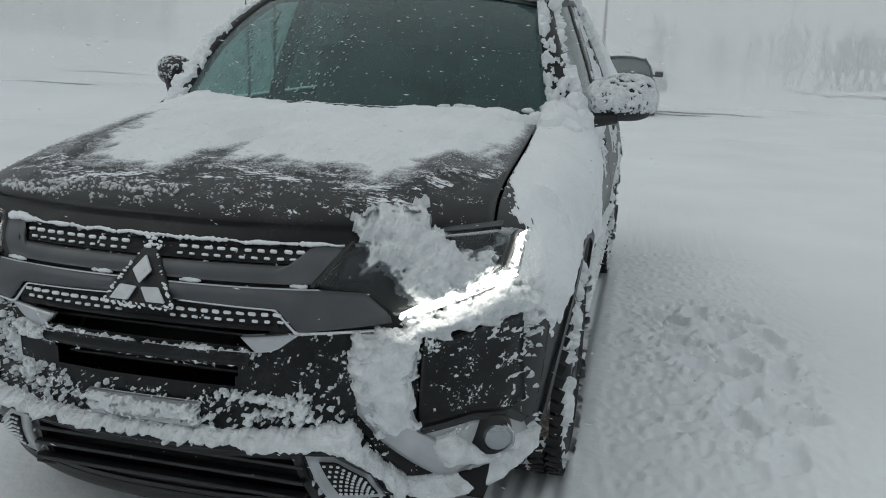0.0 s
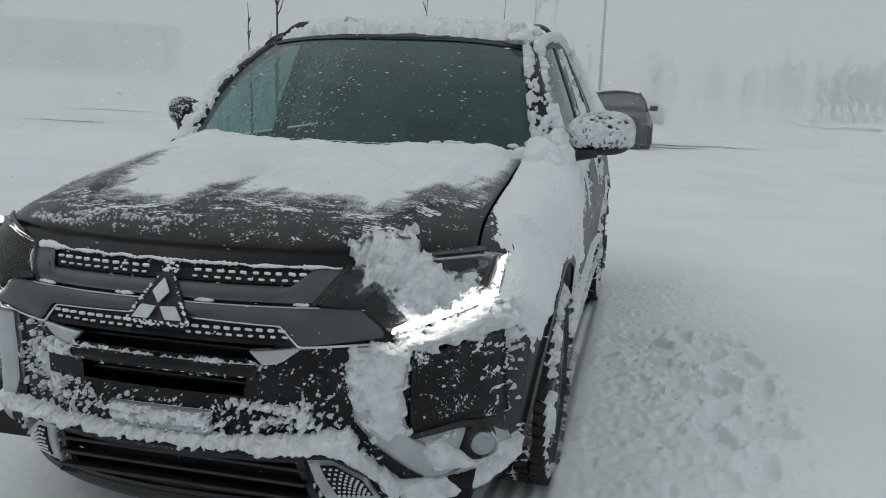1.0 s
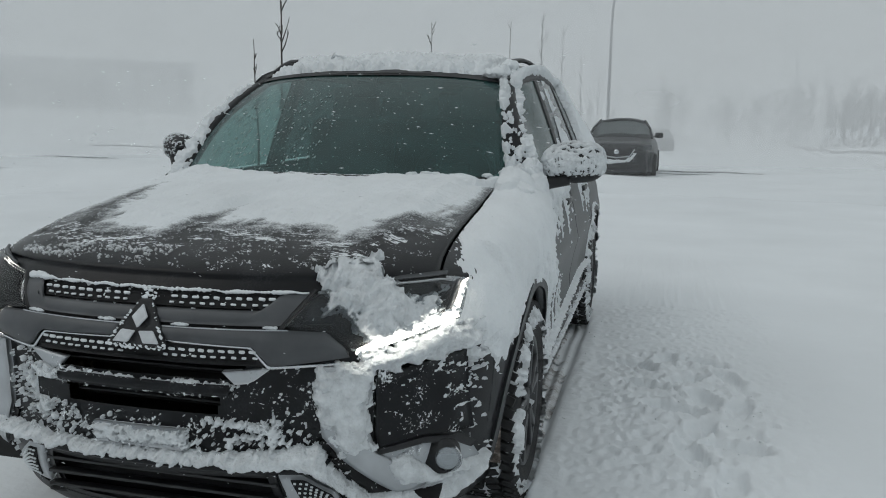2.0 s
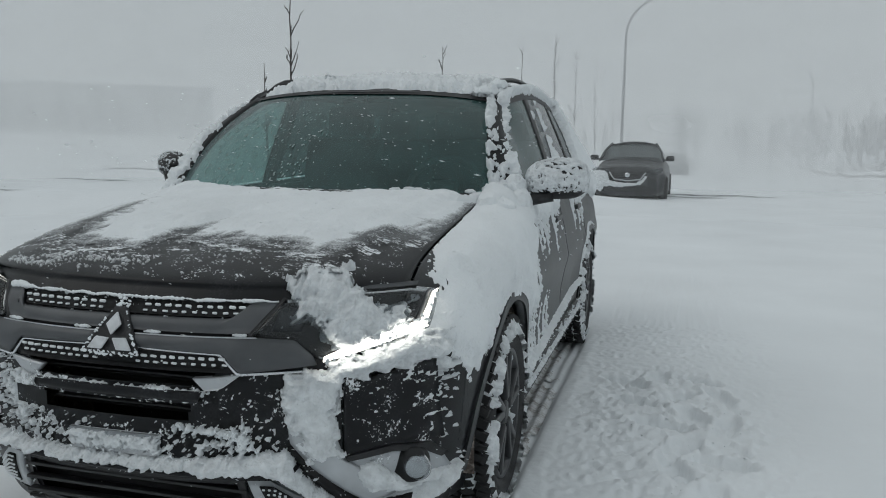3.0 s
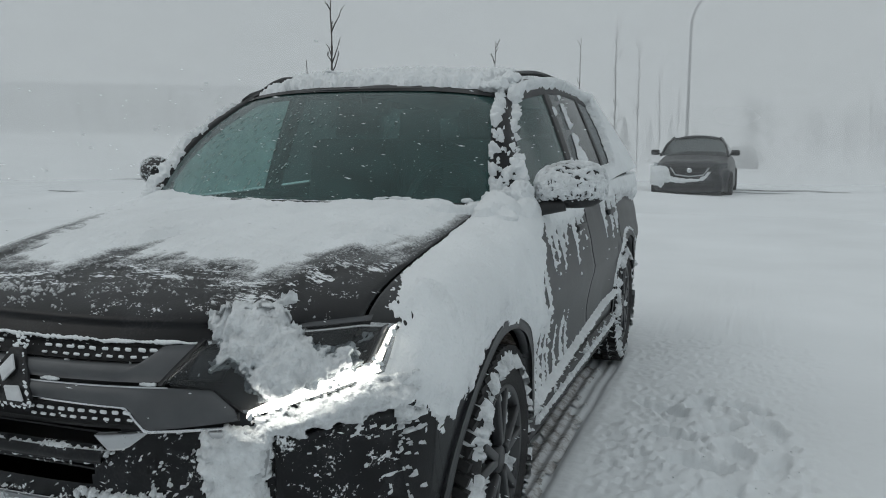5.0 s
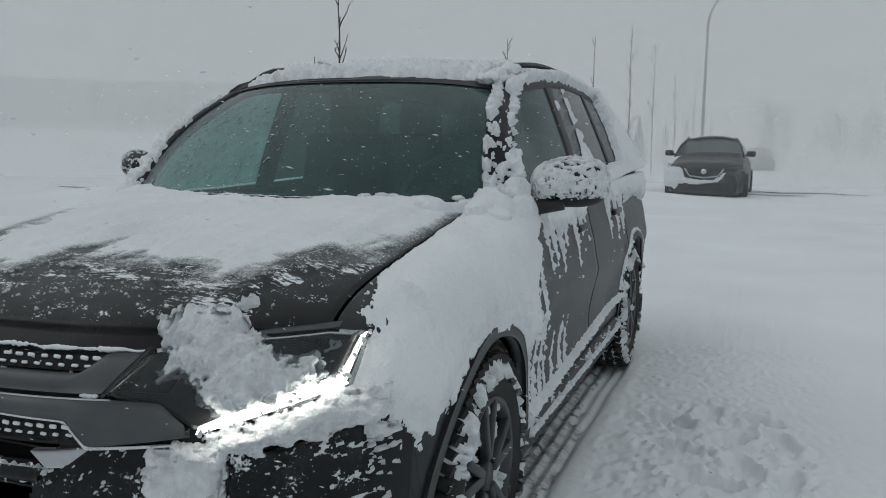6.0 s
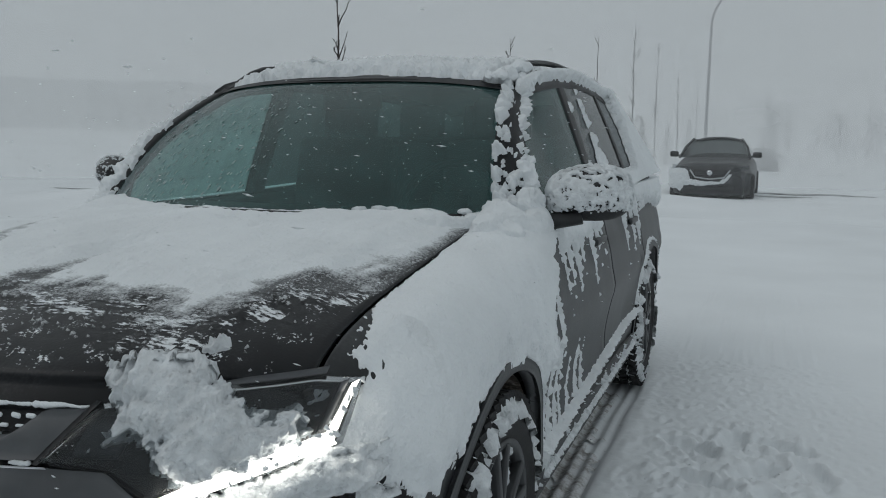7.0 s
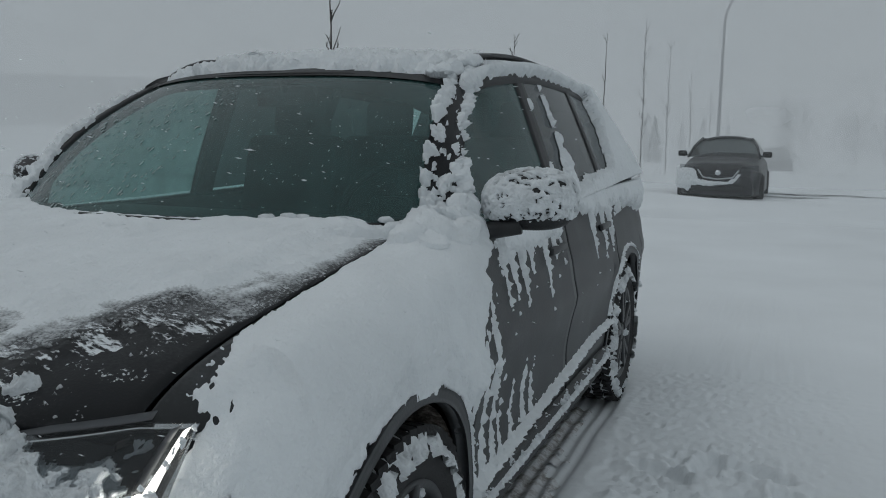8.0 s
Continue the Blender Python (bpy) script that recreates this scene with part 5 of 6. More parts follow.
snow_coat("flank_snow", "frozen streaks and ridges of snow on the car's doors", lambda y, z: (side_x(y, z), y, z), span(1.30, 4.55, 420), span(0.28, 1.09, 130), flank_depth, M_SNOW, (1, 0, 0))


# side glass: clumps between the windows, covered quarter window and tail pillar
def glass_depth(y, k, p):
    n1, n2, n3 = fbm(y, p.z, 2, 9, 4), fbm(y * 1.5, p.z * 0.7, 6, 24, 4), fbm(y, p.z, 1, 60, 3)
    d = -1.0
    if y > 3.25:
        d = max(d, y - 3.62 - 0.25 * k + 0.06 * n1 + 0.04 * n2)
    d = max(d, 0.06 * step(0.70, 0.0, k) - abs(y - 2.78) + 0.03 * n2)
    d = max(d, 0.010 - abs(y - 2.545) + 0.02 * n2 - 0.012)
    d = max(d, k - 0.93 + 0.03 * n2 - 0.012 + 0.05 * step(2.15, 1.95, y))
    d = max(d, 0.05 - k + 0.05 * n2 + 0.10 * step(2.6, 3.2, y))
    if d > 0:
        return 0.006 + 0.022 * step(0, 0.04, d) + 0.035 * step(3.6, 4.0, y) + 0.005 * n2 + 0.002 * n3
    return -1


snow_coat("window_snow", "snow clumps frozen on to the side windows' edges", lambda y, k: glass_side(y, k) + Vector((0.008, 0, 0)), span(1.96, 4.2, 260), span(0, 1.02, 80), glass_depth, M_SNOW, (1, 0, 0))


# door mirrors under a crust
for side in (1, -1):
    def mirror_depth(a, k, p, side=side):
        n1, n2 = fbm(p.x, p.y, p.z, 20, 4), fbm(p.x, p.y * 1.6, p.z, 62, 5)
        low = p.z - (1.104 if side > 0 else 1.138) + 0.012 * n1 + 0.010 * n2
        if low < 0 or (side < 0 and n2 + 0.5 * n1 < 0.30) or n2 + 0.3 * n1 < -0.20 - 0.25 * step(0.0, 0.05, low) + 0.22 * step(0.07, 0.10, low):
            return -1
        return max(0.001, (0.002 + 0.004 * step(0, 0.02, low) + 0.0035 * n2 + 0.002 * n1) * (1 if side > 0 else 0.4))
    snow_coat("mirror_snow", "rough icy crust of snow on the door mirror", lambda a, k: MIRROR_SHELL[side](a, k), span(0, 2 * math.pi, 150), span(0.00001, 0.98, 60), mirror_depth, M_CRUST, (0, -1, 0), closed=True)

# snow packed on wheels: between the tread blocks, round the shoulder and behind the spokes
for yc in WHEELS_Y:
    place = wheel_frame(yc, 1)

    def tread_at(a, x):
        r = WHEEL_R - 0.006 - 0.05 * max(0.0, abs(x) - 0.085) / 0.03
        return place @ Vector((x, r * math.cos(a), r * math.sin(a)))

    def tread_depth(a, x, p):
        n1, n2 = fbm(p.x * 1.3, p.y, p.z, 13, 4), fbm(p.x, p.y, p.z, 50, 4)
        d = n1 + 0.45 * n2 - 0.08 + 0.12 * step(0.07, 0.108, abs(x))
        return 0.009 + 0.007 * step(0, 0.25, d) + 0.003 * n2 if d > 0 else -1
    snow_coat("wheel_snow", "snow packed between the tyre's tread blocks", tread_at, span(0, 2 * math.pi, 420), span(-0.113, 0.117, 34), tread_depth, M_CRUST, None, closed=True)

    def rim_at(a, r):
        return place @ Vector((0.060 + 0.018 * step(0.17, 0.218, r), r * math.cos(a), r * math.sin(a)))

    def rim_depth(a, r, p):
        n1, n2 = fbm(p.x, p.y, p.z, 16, 4), fbm(p.x, p.y, p.z, 55, 4)
        d = min(r - 0.07, 0.217 - r) / 0.06 + 1.1 * n1 + 0.5 * n2 - 0.48
        return 0.005 + 0.016 * step(0, 0.5, d) + 0.005 * n2 if d > 0 else -1
    snow_coat("wheel_snow", "snow driven into the rim between its spokes", rim_at, span(0, 2 * math.pi, 200), span(0.05, 0.222, 40), rim_depth, M_CRUST, (1, 0, 0), closed=True)


# a thin line of snow along the sill's lower edge, with splashes above it
def sill_depth(y, z, p):
    n1, n2 = fbm(y, z, 12, 14, 4), fbm(y * 1.4, z, 15, 48, 4)
    d = max(0.011 - abs(z - 0.300) + 0.006 * n1 + 0.005 * n2, 0.02 * (n1 + n2 - 0.75))
    return 0.004 + 0.012 * step(0, 0.012, d) + 0.003 * n2 if d > 0 else -1


snow_coat("sill_snow", "line of snow and splashes on the sill cladding", lambda y, z: (side_x(y, z) + 0.013, y, z), span(1.46, 3.3, 420), span(0.275, 0.365, 36), sill_depth, M_CRUST, (1, 0, 0))

# ice grains clinging to the lit lamp strip
rnd = random.Random(77)
bm = bmesh.new()
for i in range(34):
    k = rnd.random()
    if i < 15:
        x, z = lerp(0.757, 0.772, k) + rnd.uniform(-0.003, 0.003), lerp(0.79, 0.866, k)
    else:
        x, z = lerp(0.553, 0.75, k), lerp(0.737, 0.798, k) + rnd.choice((-0.018, 0.004)) + rnd.uniform(-0.004, 0.003)
    bmesh.ops.create_icosphere(bm, subdivisions=2, radius=rnd.uniform(0.002, 0.0048), matrix=Matrix.Translation(on_nose(x, z, 0.045)) @ Matrix.Rotation(rnd.uniform(0, 3), 4, "Y") @ Matrix.Diagonal((1, 0.6, rnd.uniform(1.2, 2.2), 1)))
for q in bm.verts:
    q.co += Vector((noise.noise(q.co * 130), noise.noise(q.co * 130 + Vector((4, 0, 0))), noise.noise(q.co * 130 + Vector((0, 8, 0))))) * 0.004
tagged(part("lamp_ice", bm, M_CRUST), "grains of ice clinging to the lit headlight", "ice", kind="stuff")


# drops and ice grains on the windscreen
rnd = random.Random(31)
v, fc = [], []
for i in range(620):
    if i < 430:
        u, k = rnd.uniform(-0.85, -0.02), rnd.uniform(0.06, 0.80) ** 1.4 + 0.02
        if rnd.random() < max(0.0, (u + 0.45) * 1.2):
            continue
        r = rnd.uniform(0.0016, 0.0050)
    else:
        u, k, r = rnd.uniform(-0.9, 0.9), rnd.uniform(0.06, 0.95), rnd.uniform(0.0008, 0.002)
    c = windscreen(u, k) + Vector((0, -0.001, 0.002))
    a = windscreen(u + 0.01, k) - windscreen(u, k)
    b = windscreen(u, k + 0.01) - windscreen(u, k)
    a, b = a.normalized() * r, b.normalized() * r * rnd.uniform(0.9, 3.0)
    n = a.cross(b).normalized() * r * 0.5
    q = len(v)
    v += [c + n] + [c + a * math.cos(t * 1.0472) + b * math.sin(t * 1.0472) for t in range(6)]
    fc += [(q, q + 1 + t, q + 1 + (t + 1) % 6) for t in range(6)]
tagged(mesh_part("windscreen_drops", v, fc, M_ICE), "frozen drops and melt streaks on the windscreen", "ice", kind="stuff")
bm = bmesh.new()
for i in range(16):
    u, k, r = rnd.uniform(0.45, 0.93), rnd.uniform(0.03, 0.10), rnd.uniform(0.006, 0.018)
    bmesh.ops.create_icosphere(bm, subdivisions=2, radius=r, matrix=Matrix.Translation(windscreen(u, k) + Vector((0, -0.008, 0.008))) @ Matrix.Diagonal((1.6, 1, 0.7, 1)))
for q in bm.verts:
    q.co += Vector((noise.noise(q.co * 60), noise.noise(q.co * 60 + Vector((4, 0, 0))), noise.noise(q.co * 60 + Vector((0, 8, 0))))) * 0.006
tagged(part("glass_ice", bm, M_CRUST), "small lumps of ice at the foot of the windscreen", "ice", kind="stuff")


# mound between wing, pillar foot and door mirror
bm = bmesh.new()
for c, r in (((0.755, 1.43, 1.055), (0.085, 0.15, 0.075)), ((0.80, 1.52, 1.045), (0.075, 0.13, 0.085)), ((0.800, 1.55, 1.12), (0.04, 0.08, 0.06)), ((0.755, 1.36, 1.058), (0.08, 0.12, 0.045)), ((0.725, 1.40, 1.07), (0.045, 0.06, 0.035))):
    bmesh.ops.create_icosphere(bm, subdivisions=4, radius=1, matrix=Matrix.Translation(c) @ Matrix.Diagonal((*r, 1)))
for q in bm.verts:
    q.co += Vector((fbm(q.co.x, q.co.y, q.co.z, 14, 4), fbm(q.co.y, q.co.z, q.co.x, 14, 4), fbm(q.co.z, q.co.x, q.co.y, 14, 4))) * 0.022 + Vector((0, 0, 1)) * 0.006 * fbm(q.co.x, q.co.y, q.co.z, 48, 3)
tagged(part("pillar_mound", bm, M_SNOW), "lumpy mound of snow at the foot of the windscreen pillar", "snow", kind="stuff")

# lumps caught at the roof's front corner, ahead of the rail
bm = bmesh.new()
for c, r in (((0.570, 2.02, 1.545), (0.045, 0.075, 0.030)), ((0.595, 2.12, 1.572), (0.036, 0.07, 0.030)), ((0.620, 2.05, 1.525), (0.028, 0.05, 0.03)), ((0.53, 1.985, 1.535), (0.04, 0.04, 0.018))):
    bmesh.ops.create_icosphere(bm, subdivisions=4, radius=1, matrix=Matrix.Translation(c) @ Matrix.Diagonal((*r, 1)))
for q in bm.verts:
    q.co += Vector((fbm(q.co.x, q.co.y, q.co.z, 18, 4), fbm(q.co.y, q.co.z, q.co.x, 18, 4), fbm(q.co.z, q.co.x, q.co.y, 18, 4))) * 0.018
tagged(part("roof_corner_snow", bm, M_SNOW), "lumps of snow caught at the roof's front corner", "snow", kind="stuff")

# ---------------- bare and dirty patches on the ground ----------------
def ground_patch(name, label, cx, cy, w, d, mat, seed, hard=0.35, lift=0.006, nu=60, nv=30):
    """A ragged thin patch that follows the snow's surface."""
    us, vs = span(-1, 1, nu), span(-1, 1, nv)
    verts = [(cx + u * w, cy + v * d, ground_height(cx + u * w, cy + v * d) + lift) for u in us for v in vs]

    def keep(i, j):
        u, v = us[i], vs[j]
        return 1 - u * u - v * v + hard * fbm(cx + u * w, (cy + v * d) * 2.5, seed, 2.2 / max(w, 0.5), 4) * 2 > 0.25
    ob = mesh_part(name, verts, grid_faces(nu, nv, keep), mat)
    return tagged(ob, label, "road", kind="structure")


M_ASPHALT = material("frosted_asphalt", (0.10, 0.105, 0.11), 0.8, vary=0.25, scale=2.0, bump=0.5, bump_scale=60, second=(0.5, 0.52, 0.53), amount=0.8)
ground_patch("bare_road", "wind-scoured dark asphalt showing through snow", 2.3, 21.4, 1.7, 0.55, M_ASPHALT, 3)
ground_patch("bare_road", "wind-scoured dark asphalt showing through snow", 1.6, 20.0, 1.1, 0.25, M_ASPHALT, 5)
ground_patch("bare_road", "wind-scoured dark asphalt showing through snow", 3.2, 43.6, 2.2, 0.5, M_ASPHALT, 9)
ground_patch("bare_road", "wind-scoured dark asphalt showing through snow", -13.2, 14.5, 1.5, 0.18, M_ASPHALT, 13)
ground_patch("bare_road", "wind-scoured dark asphalt showing through snow", -15.5, 19.5, 1.8, 0.22, M_ASPHALT, 15)
ground_patch("bare_road", "wind-scoured dark asphalt showing through snow", -18.5, 27.0, 2.6, 0.30, M_ASPHALT, 19)
# muddy slush under the sill, thrown by the wheels
ground_patch("wheel_slush", "brown slush and dirty snow along the car's sill", 0.79, 1.95, 0.10, 0.80, M_DIRTY, 21, 0.7, 0.010, 70, 200)
ground_patch("wheel_slush", "brown slush and dirty snow along the car's sill", 0.74, 2.95, 0.07, 0.55, M_DIRTY, 25, 0.7, 0.010, 50, 160)

# crumbs of broken snow on the trodden patch
rnd = random.Random(7)
cv, cf = [], []
for _ in range(150):
    while True:
        x, y = rnd.uniform(1.0, 1.95), rnd.uniform(1.0, 3.2)
        if ((x - 1.46) / 0.42) ** 2 + ((y - 2.15) / 1.05) ** 2 < 1:
            break
    r = rnd.uniform(0.002, 0.007) * (1.8 if rnd.random() < 0.08 else 1)
    z = ground_height(x, y) - r * 0.35
    k, a0 = len(cv), rnd.uniform(0, 3)
    cv += [(x, y, z + r * rnd.uniform(0.4, 0.9)), (x, y, z - r)] + [(x + r * rnd.uniform(0.7, 1.5) * math.cos(a0 + i * 1.0472), y + r * rnd.uniform(0.7, 1.5) * math.sin(a0 + i * 1.0472), z + rnd.uniform(-0.3, 0.3) * r) for i in range(6)]
    for i in range(6):
        cf += [(k, k + 2 + i, k + 2 + (i + 1) % 6), (k + 1, k + 2 + (i + 1) % 6, k + 2 + i)]
tagged(mesh_part("snow_crumbs", cv, cf, M_SNOWG), "crumbs of broken snow on the trodden patch", "snow", kind="stuff")

# ---------------- lamp posts, trees, woods, building ----------------
def lamp_post(x, y, turn, label):
    p = thing("street_lamp", label, "street lamp", pose(x, y, ground_height(x, y) - 0.05, 0, 0, turn), "street lamps along the road")
    part("pole", tube([(0, 0, 0), (0, 0, 3.2), (0.02, 0, 6.4)], [0.085, 0.07, 0.055], 10), M_POLE, p)
    arm = [(0.02 + 1.9 * (1 - math.cos(a)), 0, 6.4 + 1.75 * math.sin(a)) for a in span(0, radians(82), 12)]
    part("arm", tube(arm, [0.055 - 0.0018 * i for i in range(12)], 8), M_POLE, p)
    head = box((0.55, 0.20, 0.10), (2.0, 0, 8.12), 0.04, 2, (0, -6, 0))
    part("lamp_head", head, M_SILVER, p)
    part("pole_base", box((0.26, 0.26, 0.14), (0, 0, 0.06), 0.03), M_POLE, p)
    return p


lamp_post(-1.1, 37.6, 0, "curved-arm grey steel street lamp behind the crossover")
lamp_post(11.3, 70.0, 180, "curved-arm grey steel street lamp fading into snowfall")
lamp_post(15.2, 54.0, 180, "curved-arm grey steel street lamp beside the bare woods")
lamp_post(10.6, 108.0, 180, "curved-arm street lamp almost lost in snowfall")


def sapling(x, y, height, seed, forks, label, lean=0.0):
    """A young bare tree: tapered leader with short twigs."""
    r = random.Random(seed)
    t = thing("bare_sapling", label, "tree", pose(x, y, ground_height(x, y) - 0.05), "row of saplings")
    trunk = []
    px = py = 0.0
    for i in range(13):
        k = i / 12
        px += r.uniform(-0.018, 0.018) + lean / 12
        py += r.uniform(-0.018, 0.018)
        trunk.append((px, py, height * k))
    part("trunk", tube(trunk, [lerp(0.024, 0.005, i / 12) * (0.7 + height / 12) for i in range(13)], 7), M_BARK, t)
    bm = bmesh.new()
    for _ in range(forks):
        k = r.uniform(0.25, 0.96)
        i = min(int(k * 12), 11)
        base = Vector(trunk[i]).lerp(Vector(trunk[i + 1]), k * 12 - i)
        a = r.uniform(0, 2 * math.pi)
        length = r.uniform(0.14, 0.50) * (1.15 - 0.6 * k) * (height / 4)
        d = Vector((math.cos(a) * 0.55, math.sin(a) * 0.55, r.uniform(0.7, 1.1))).normalized()
        pts = [base + d * length * q + Vector((0, 0, 0.10 * q * q * length)) + Vector((r.uniform(-1, 1), r.uniform(-1, 1), 0)) * 0.02 * q for q in (0, 0.35, 0.7, 1)]
        limb = tube(pts, [0.011, 0.008, 0.006, 0.003], 5)
        me = bpy.data.meshes.new("tmp")
        limb.to_mesh(me)
        limb.free()
        bm.from_mesh(me)
        bpy.data.meshes.remove(me)
        for _ in range(r.randint(1, 3)):
            q = r.uniform(0.35, 0.9)
            b = pts[0].lerp(pts[-1], q)
            dd = (d + Vector((r.uniform(-0.8, 0.8), r.uniform(-0.8, 0.8), r.uniform(-0.1, 0.5)))).normalized()
            tw = tube([b, b + dd * length * 0.18, b + dd * length * 0.34], [0.005, 0.004, 0.002], 4)
            tw.to_mesh(me := bpy.data.meshes.new("tmp"))
            tw.free()
            bm.from_mesh(me)
            bpy.data.meshes.remove(me)
    part("crown", bm, M_BARK, t)
    return t


sapling(-3.68, 8.77, 3.6, 1, 16, "slender bare sapling with short side twigs in snow")
sapling(-4.35, 9.4, 2.45, 12, 8, "low bare sapling with two leaning twigs")
sapling(-3.55, 15.9, 3.35, 3, 9, "thin bare sapling with a forked tip")
sapling(-3.0, 22.5, 4.1, 4, 5, "thin bare sapling fading in snowfall")
sapling(-3.1, 29.5, 5.4, 5, 34, "bare young tree with upright twigs, fading in snowfall")
sapling(-3.3, 38.0, 5.8, 6, 34, "bare young tree with upright twigs, pale in snowfall")
sapling(-3.0, 45.0, 5.0, 8, 26, "bare young tree nearly lost in snowfall")
sapling(-2.6, 52.0, 5.0, 9, 26, "bare young tree nearly lost in snowfall")


def spruce(x, y, height, seed):
    r = random.Random(seed)
    t = thing("spruce", "young snow-dusted spruce, faint in the blizzard", "tree", pose(x, y, ground_height(x, y) - 0.1), "far spruces")
    part("trunk", tube([(0, 0, 0), (0, 0, height * 0.5), (0, 0, height)], [0.07, 0.05, 0.01], 6), M_BARK, t)
    v, f = [], []
    for i in range(150):
        k = r.uniform(0.08, 0.98)
        a, L = r.uniform(0, 2 * math.pi), (1 - k) * height * 0.30 * r.uniform(0.6, 1.1) + 0.08
        z = k * height
        c, s = math.cos(a), math.sin(a)
        w = 0.10 + 0.1 * L
        n = len(v)
        v += [(0, 0, z + 0.05), (c * L * 0.6 - s * w, s * L * 0.6 + c * w, z - 0.15 * L), (c * L, s * L, z - 0.30 * L), (c * L * 0.6 + s * w, s * L * 0.6 - c * w, z - 0.15 * L), (c * L * 0.55, s * L * 0.55, z - 0.15 * L - 0.10)]
        f += [(n, n + 1, n + 2, n + 3), (n, n + 4, n + 1), (n, n + 3, n + 4), (n + 1, n + 4, n + 2), (n + 4, n + 3, n + 2)]
    mesh_part("crown", v, f, M_NEEDLE, t, smooth=False)


M_NEEDLE = material("spruce_needles", (0.05, 0.065, 0.05), 0.85, vary=0.3, scale=5, second=(0.5, 0.52, 0.53), amount=0.3)
for i, (x, y, h) in enumerate(((-7.5, 64, 3.6), (-6.0, 68, 3.2), (-4.3, 67, 3.6), (-2.6, 69, 3.2), (-8.8, 68, 3.4), (1.6, 78, 5.0))):
    spruce(x, y, h, 40 + i)

# far woods at the road's side: bare crowns, too far off to tell apart
M_WOODS = material("bare_woods", (0.08, 0.08, 0.08), 0.95, vary=0.3, scale=0.4)
rnd = random.Random(21)
v, f = [], []


def stick(a, b, r0, r1):
    d = (b - a).normalized()
    p = d.orthogonal().normalized()
    q = d.cross(p)
    n = len(v)
    for c, r in ((a, r0), (b, r1)):
        for i in range(3):
            v.append(c + (p * math.cos(i * 2.094) + q * math.sin(i * 2.094)) * r)
    for i in range(3):
        f.append((n + i, n + (i + 1) % 3, n + 3 + (i + 1) % 3, n + 3 + i))


def far_tree(x, y, h, thick=1.0):
    base = Vector((x, y, ground_height(x, y) - 0.2))
    stick(base, base + Vector((0, 0, h)), 0.12 * thick, 0.02 * thick)
    for _ in range(46):
        k = rnd.uniform(0.2, 0.98)
        a = rnd.uniform(0, 2 * math.pi)
        L = h * rnd.uniform(0.10, 0.30) * (1.2 - k * 0.8)
        s = base + Vector((0, 0, h * k))
        e = s + Vector((math.cos(a) * L * 0.75, math.sin(a) * L * 0.75, L * 0.7))
        stick(s, e, 0.05 * thick, 0.015 * thick)
        for _ in range(3):
            m = s.lerp(e, rnd.uniform(0.3, 1))
            stick(m, m + Vector((rnd.uniform(-1, 1), rnd.uniform(-1, 1), rnd.uniform(0, 1))) * L * 0.45, 0.03 * thick, 0.01 * thick)


for i in range(60):
    far_tree(8 + i * 0.62 + rnd.uniform(-1, 1), rnd.uniform(71, 88), rnd.uniform(3.6, 5.2) + i * 0.04)
for i in range(16):
    far_tree(rnd.uniform(6, 17), rnd.uniform(112, 135), rnd.uniform(4, 7))
for i in range(5):
    far_tree(rnd.uniform(1, 5), rnd.uniform(95, 105), rnd.uniform(5, 8))
for i in range(22):
    far_tree(rnd.uniform(-66, -44), rnd.uniform(58, 74), rnd.uniform(2.6, 5.0))
for i in range(60):
    far_tree(rnd.uniform(12.5, 26), rnd.uniform(56, 65), rnd.uniform(2.6, 4.0), 0.35)
tagged(mesh_part("far_woods", v, f, M_WOODS, smooth=False), "bare woods fading in the blizzard", "woods", kind="stuff")

# low hall at the far side of the field
M_HALL = material("grey_cladding", (0.20, 0.21, 0.22), 0.8, vary=0.12, scale=0.3, bump=0.2, bump_scale=3)
hall = thing("long_hall", "long flat-roofed grey building faint behind snowfall", "building", Matrix.Translation((-70, 72, 1.3)) @ Matrix.Rotation(radians(40), 4, "Z"))
part("wall", box((46, 14, 5.4), (0, 0, 2.4)), M_HALL, hall, smooth=False)
part("roof", box((46.8, 14.8, 0.35), (0, 0, 5.2), 0.05), M_POLE, hall, smooth=False)
for i in range(12):
    x = -21 + i * 3.8
    part("wall_pier", box((0.5 + 0.5 * (i % 2), 0.4, 5.0), (x, -7.15, 2.45), 0.03), M_WOODS if i % 3 == 1 else M_HALL, hall, smooth=False)
    if i < 11 and i % 2 == 0:
        part("window", box((2.2, 0.12, 1.6), (x + 1.9, -7.03, 2.9), 0.02), M_SIDEGLASS, hall, smooth=False)

# marker posts along the far kerb
M_POST = material("weathered_post", (0.40, 0.40, 0.40), 0.85, vary=0.2, scale=6, bump=0.4, bump_scale=40)
for i, (x, y) in enumerate(((10.45, 52.0), (10.9, 53.2), (11.4, 52.6), (11.45, 50.2), (11.65, 49.2), (11.85, 47.8), (12.15, 46.6), (12.5, 45.6))):
    post = thing("marker_post", "short weathered post plastered with snow", "post", pose(x, y, ground_height(x, y) - 0.1), "posts along the kerb")
    h = 0.95 + 0.10 * ((i * 7) % 4)
    part("post_body", box((0.16, 0.12, h), (0, 0, h / 2), 0.02), M_POST, post)
    part("snow_cap", box((0.22, 0.16, 0.5 * h), (0.02, -0.01, h * 0.80), 0.06, 3), M_SNOW, post)

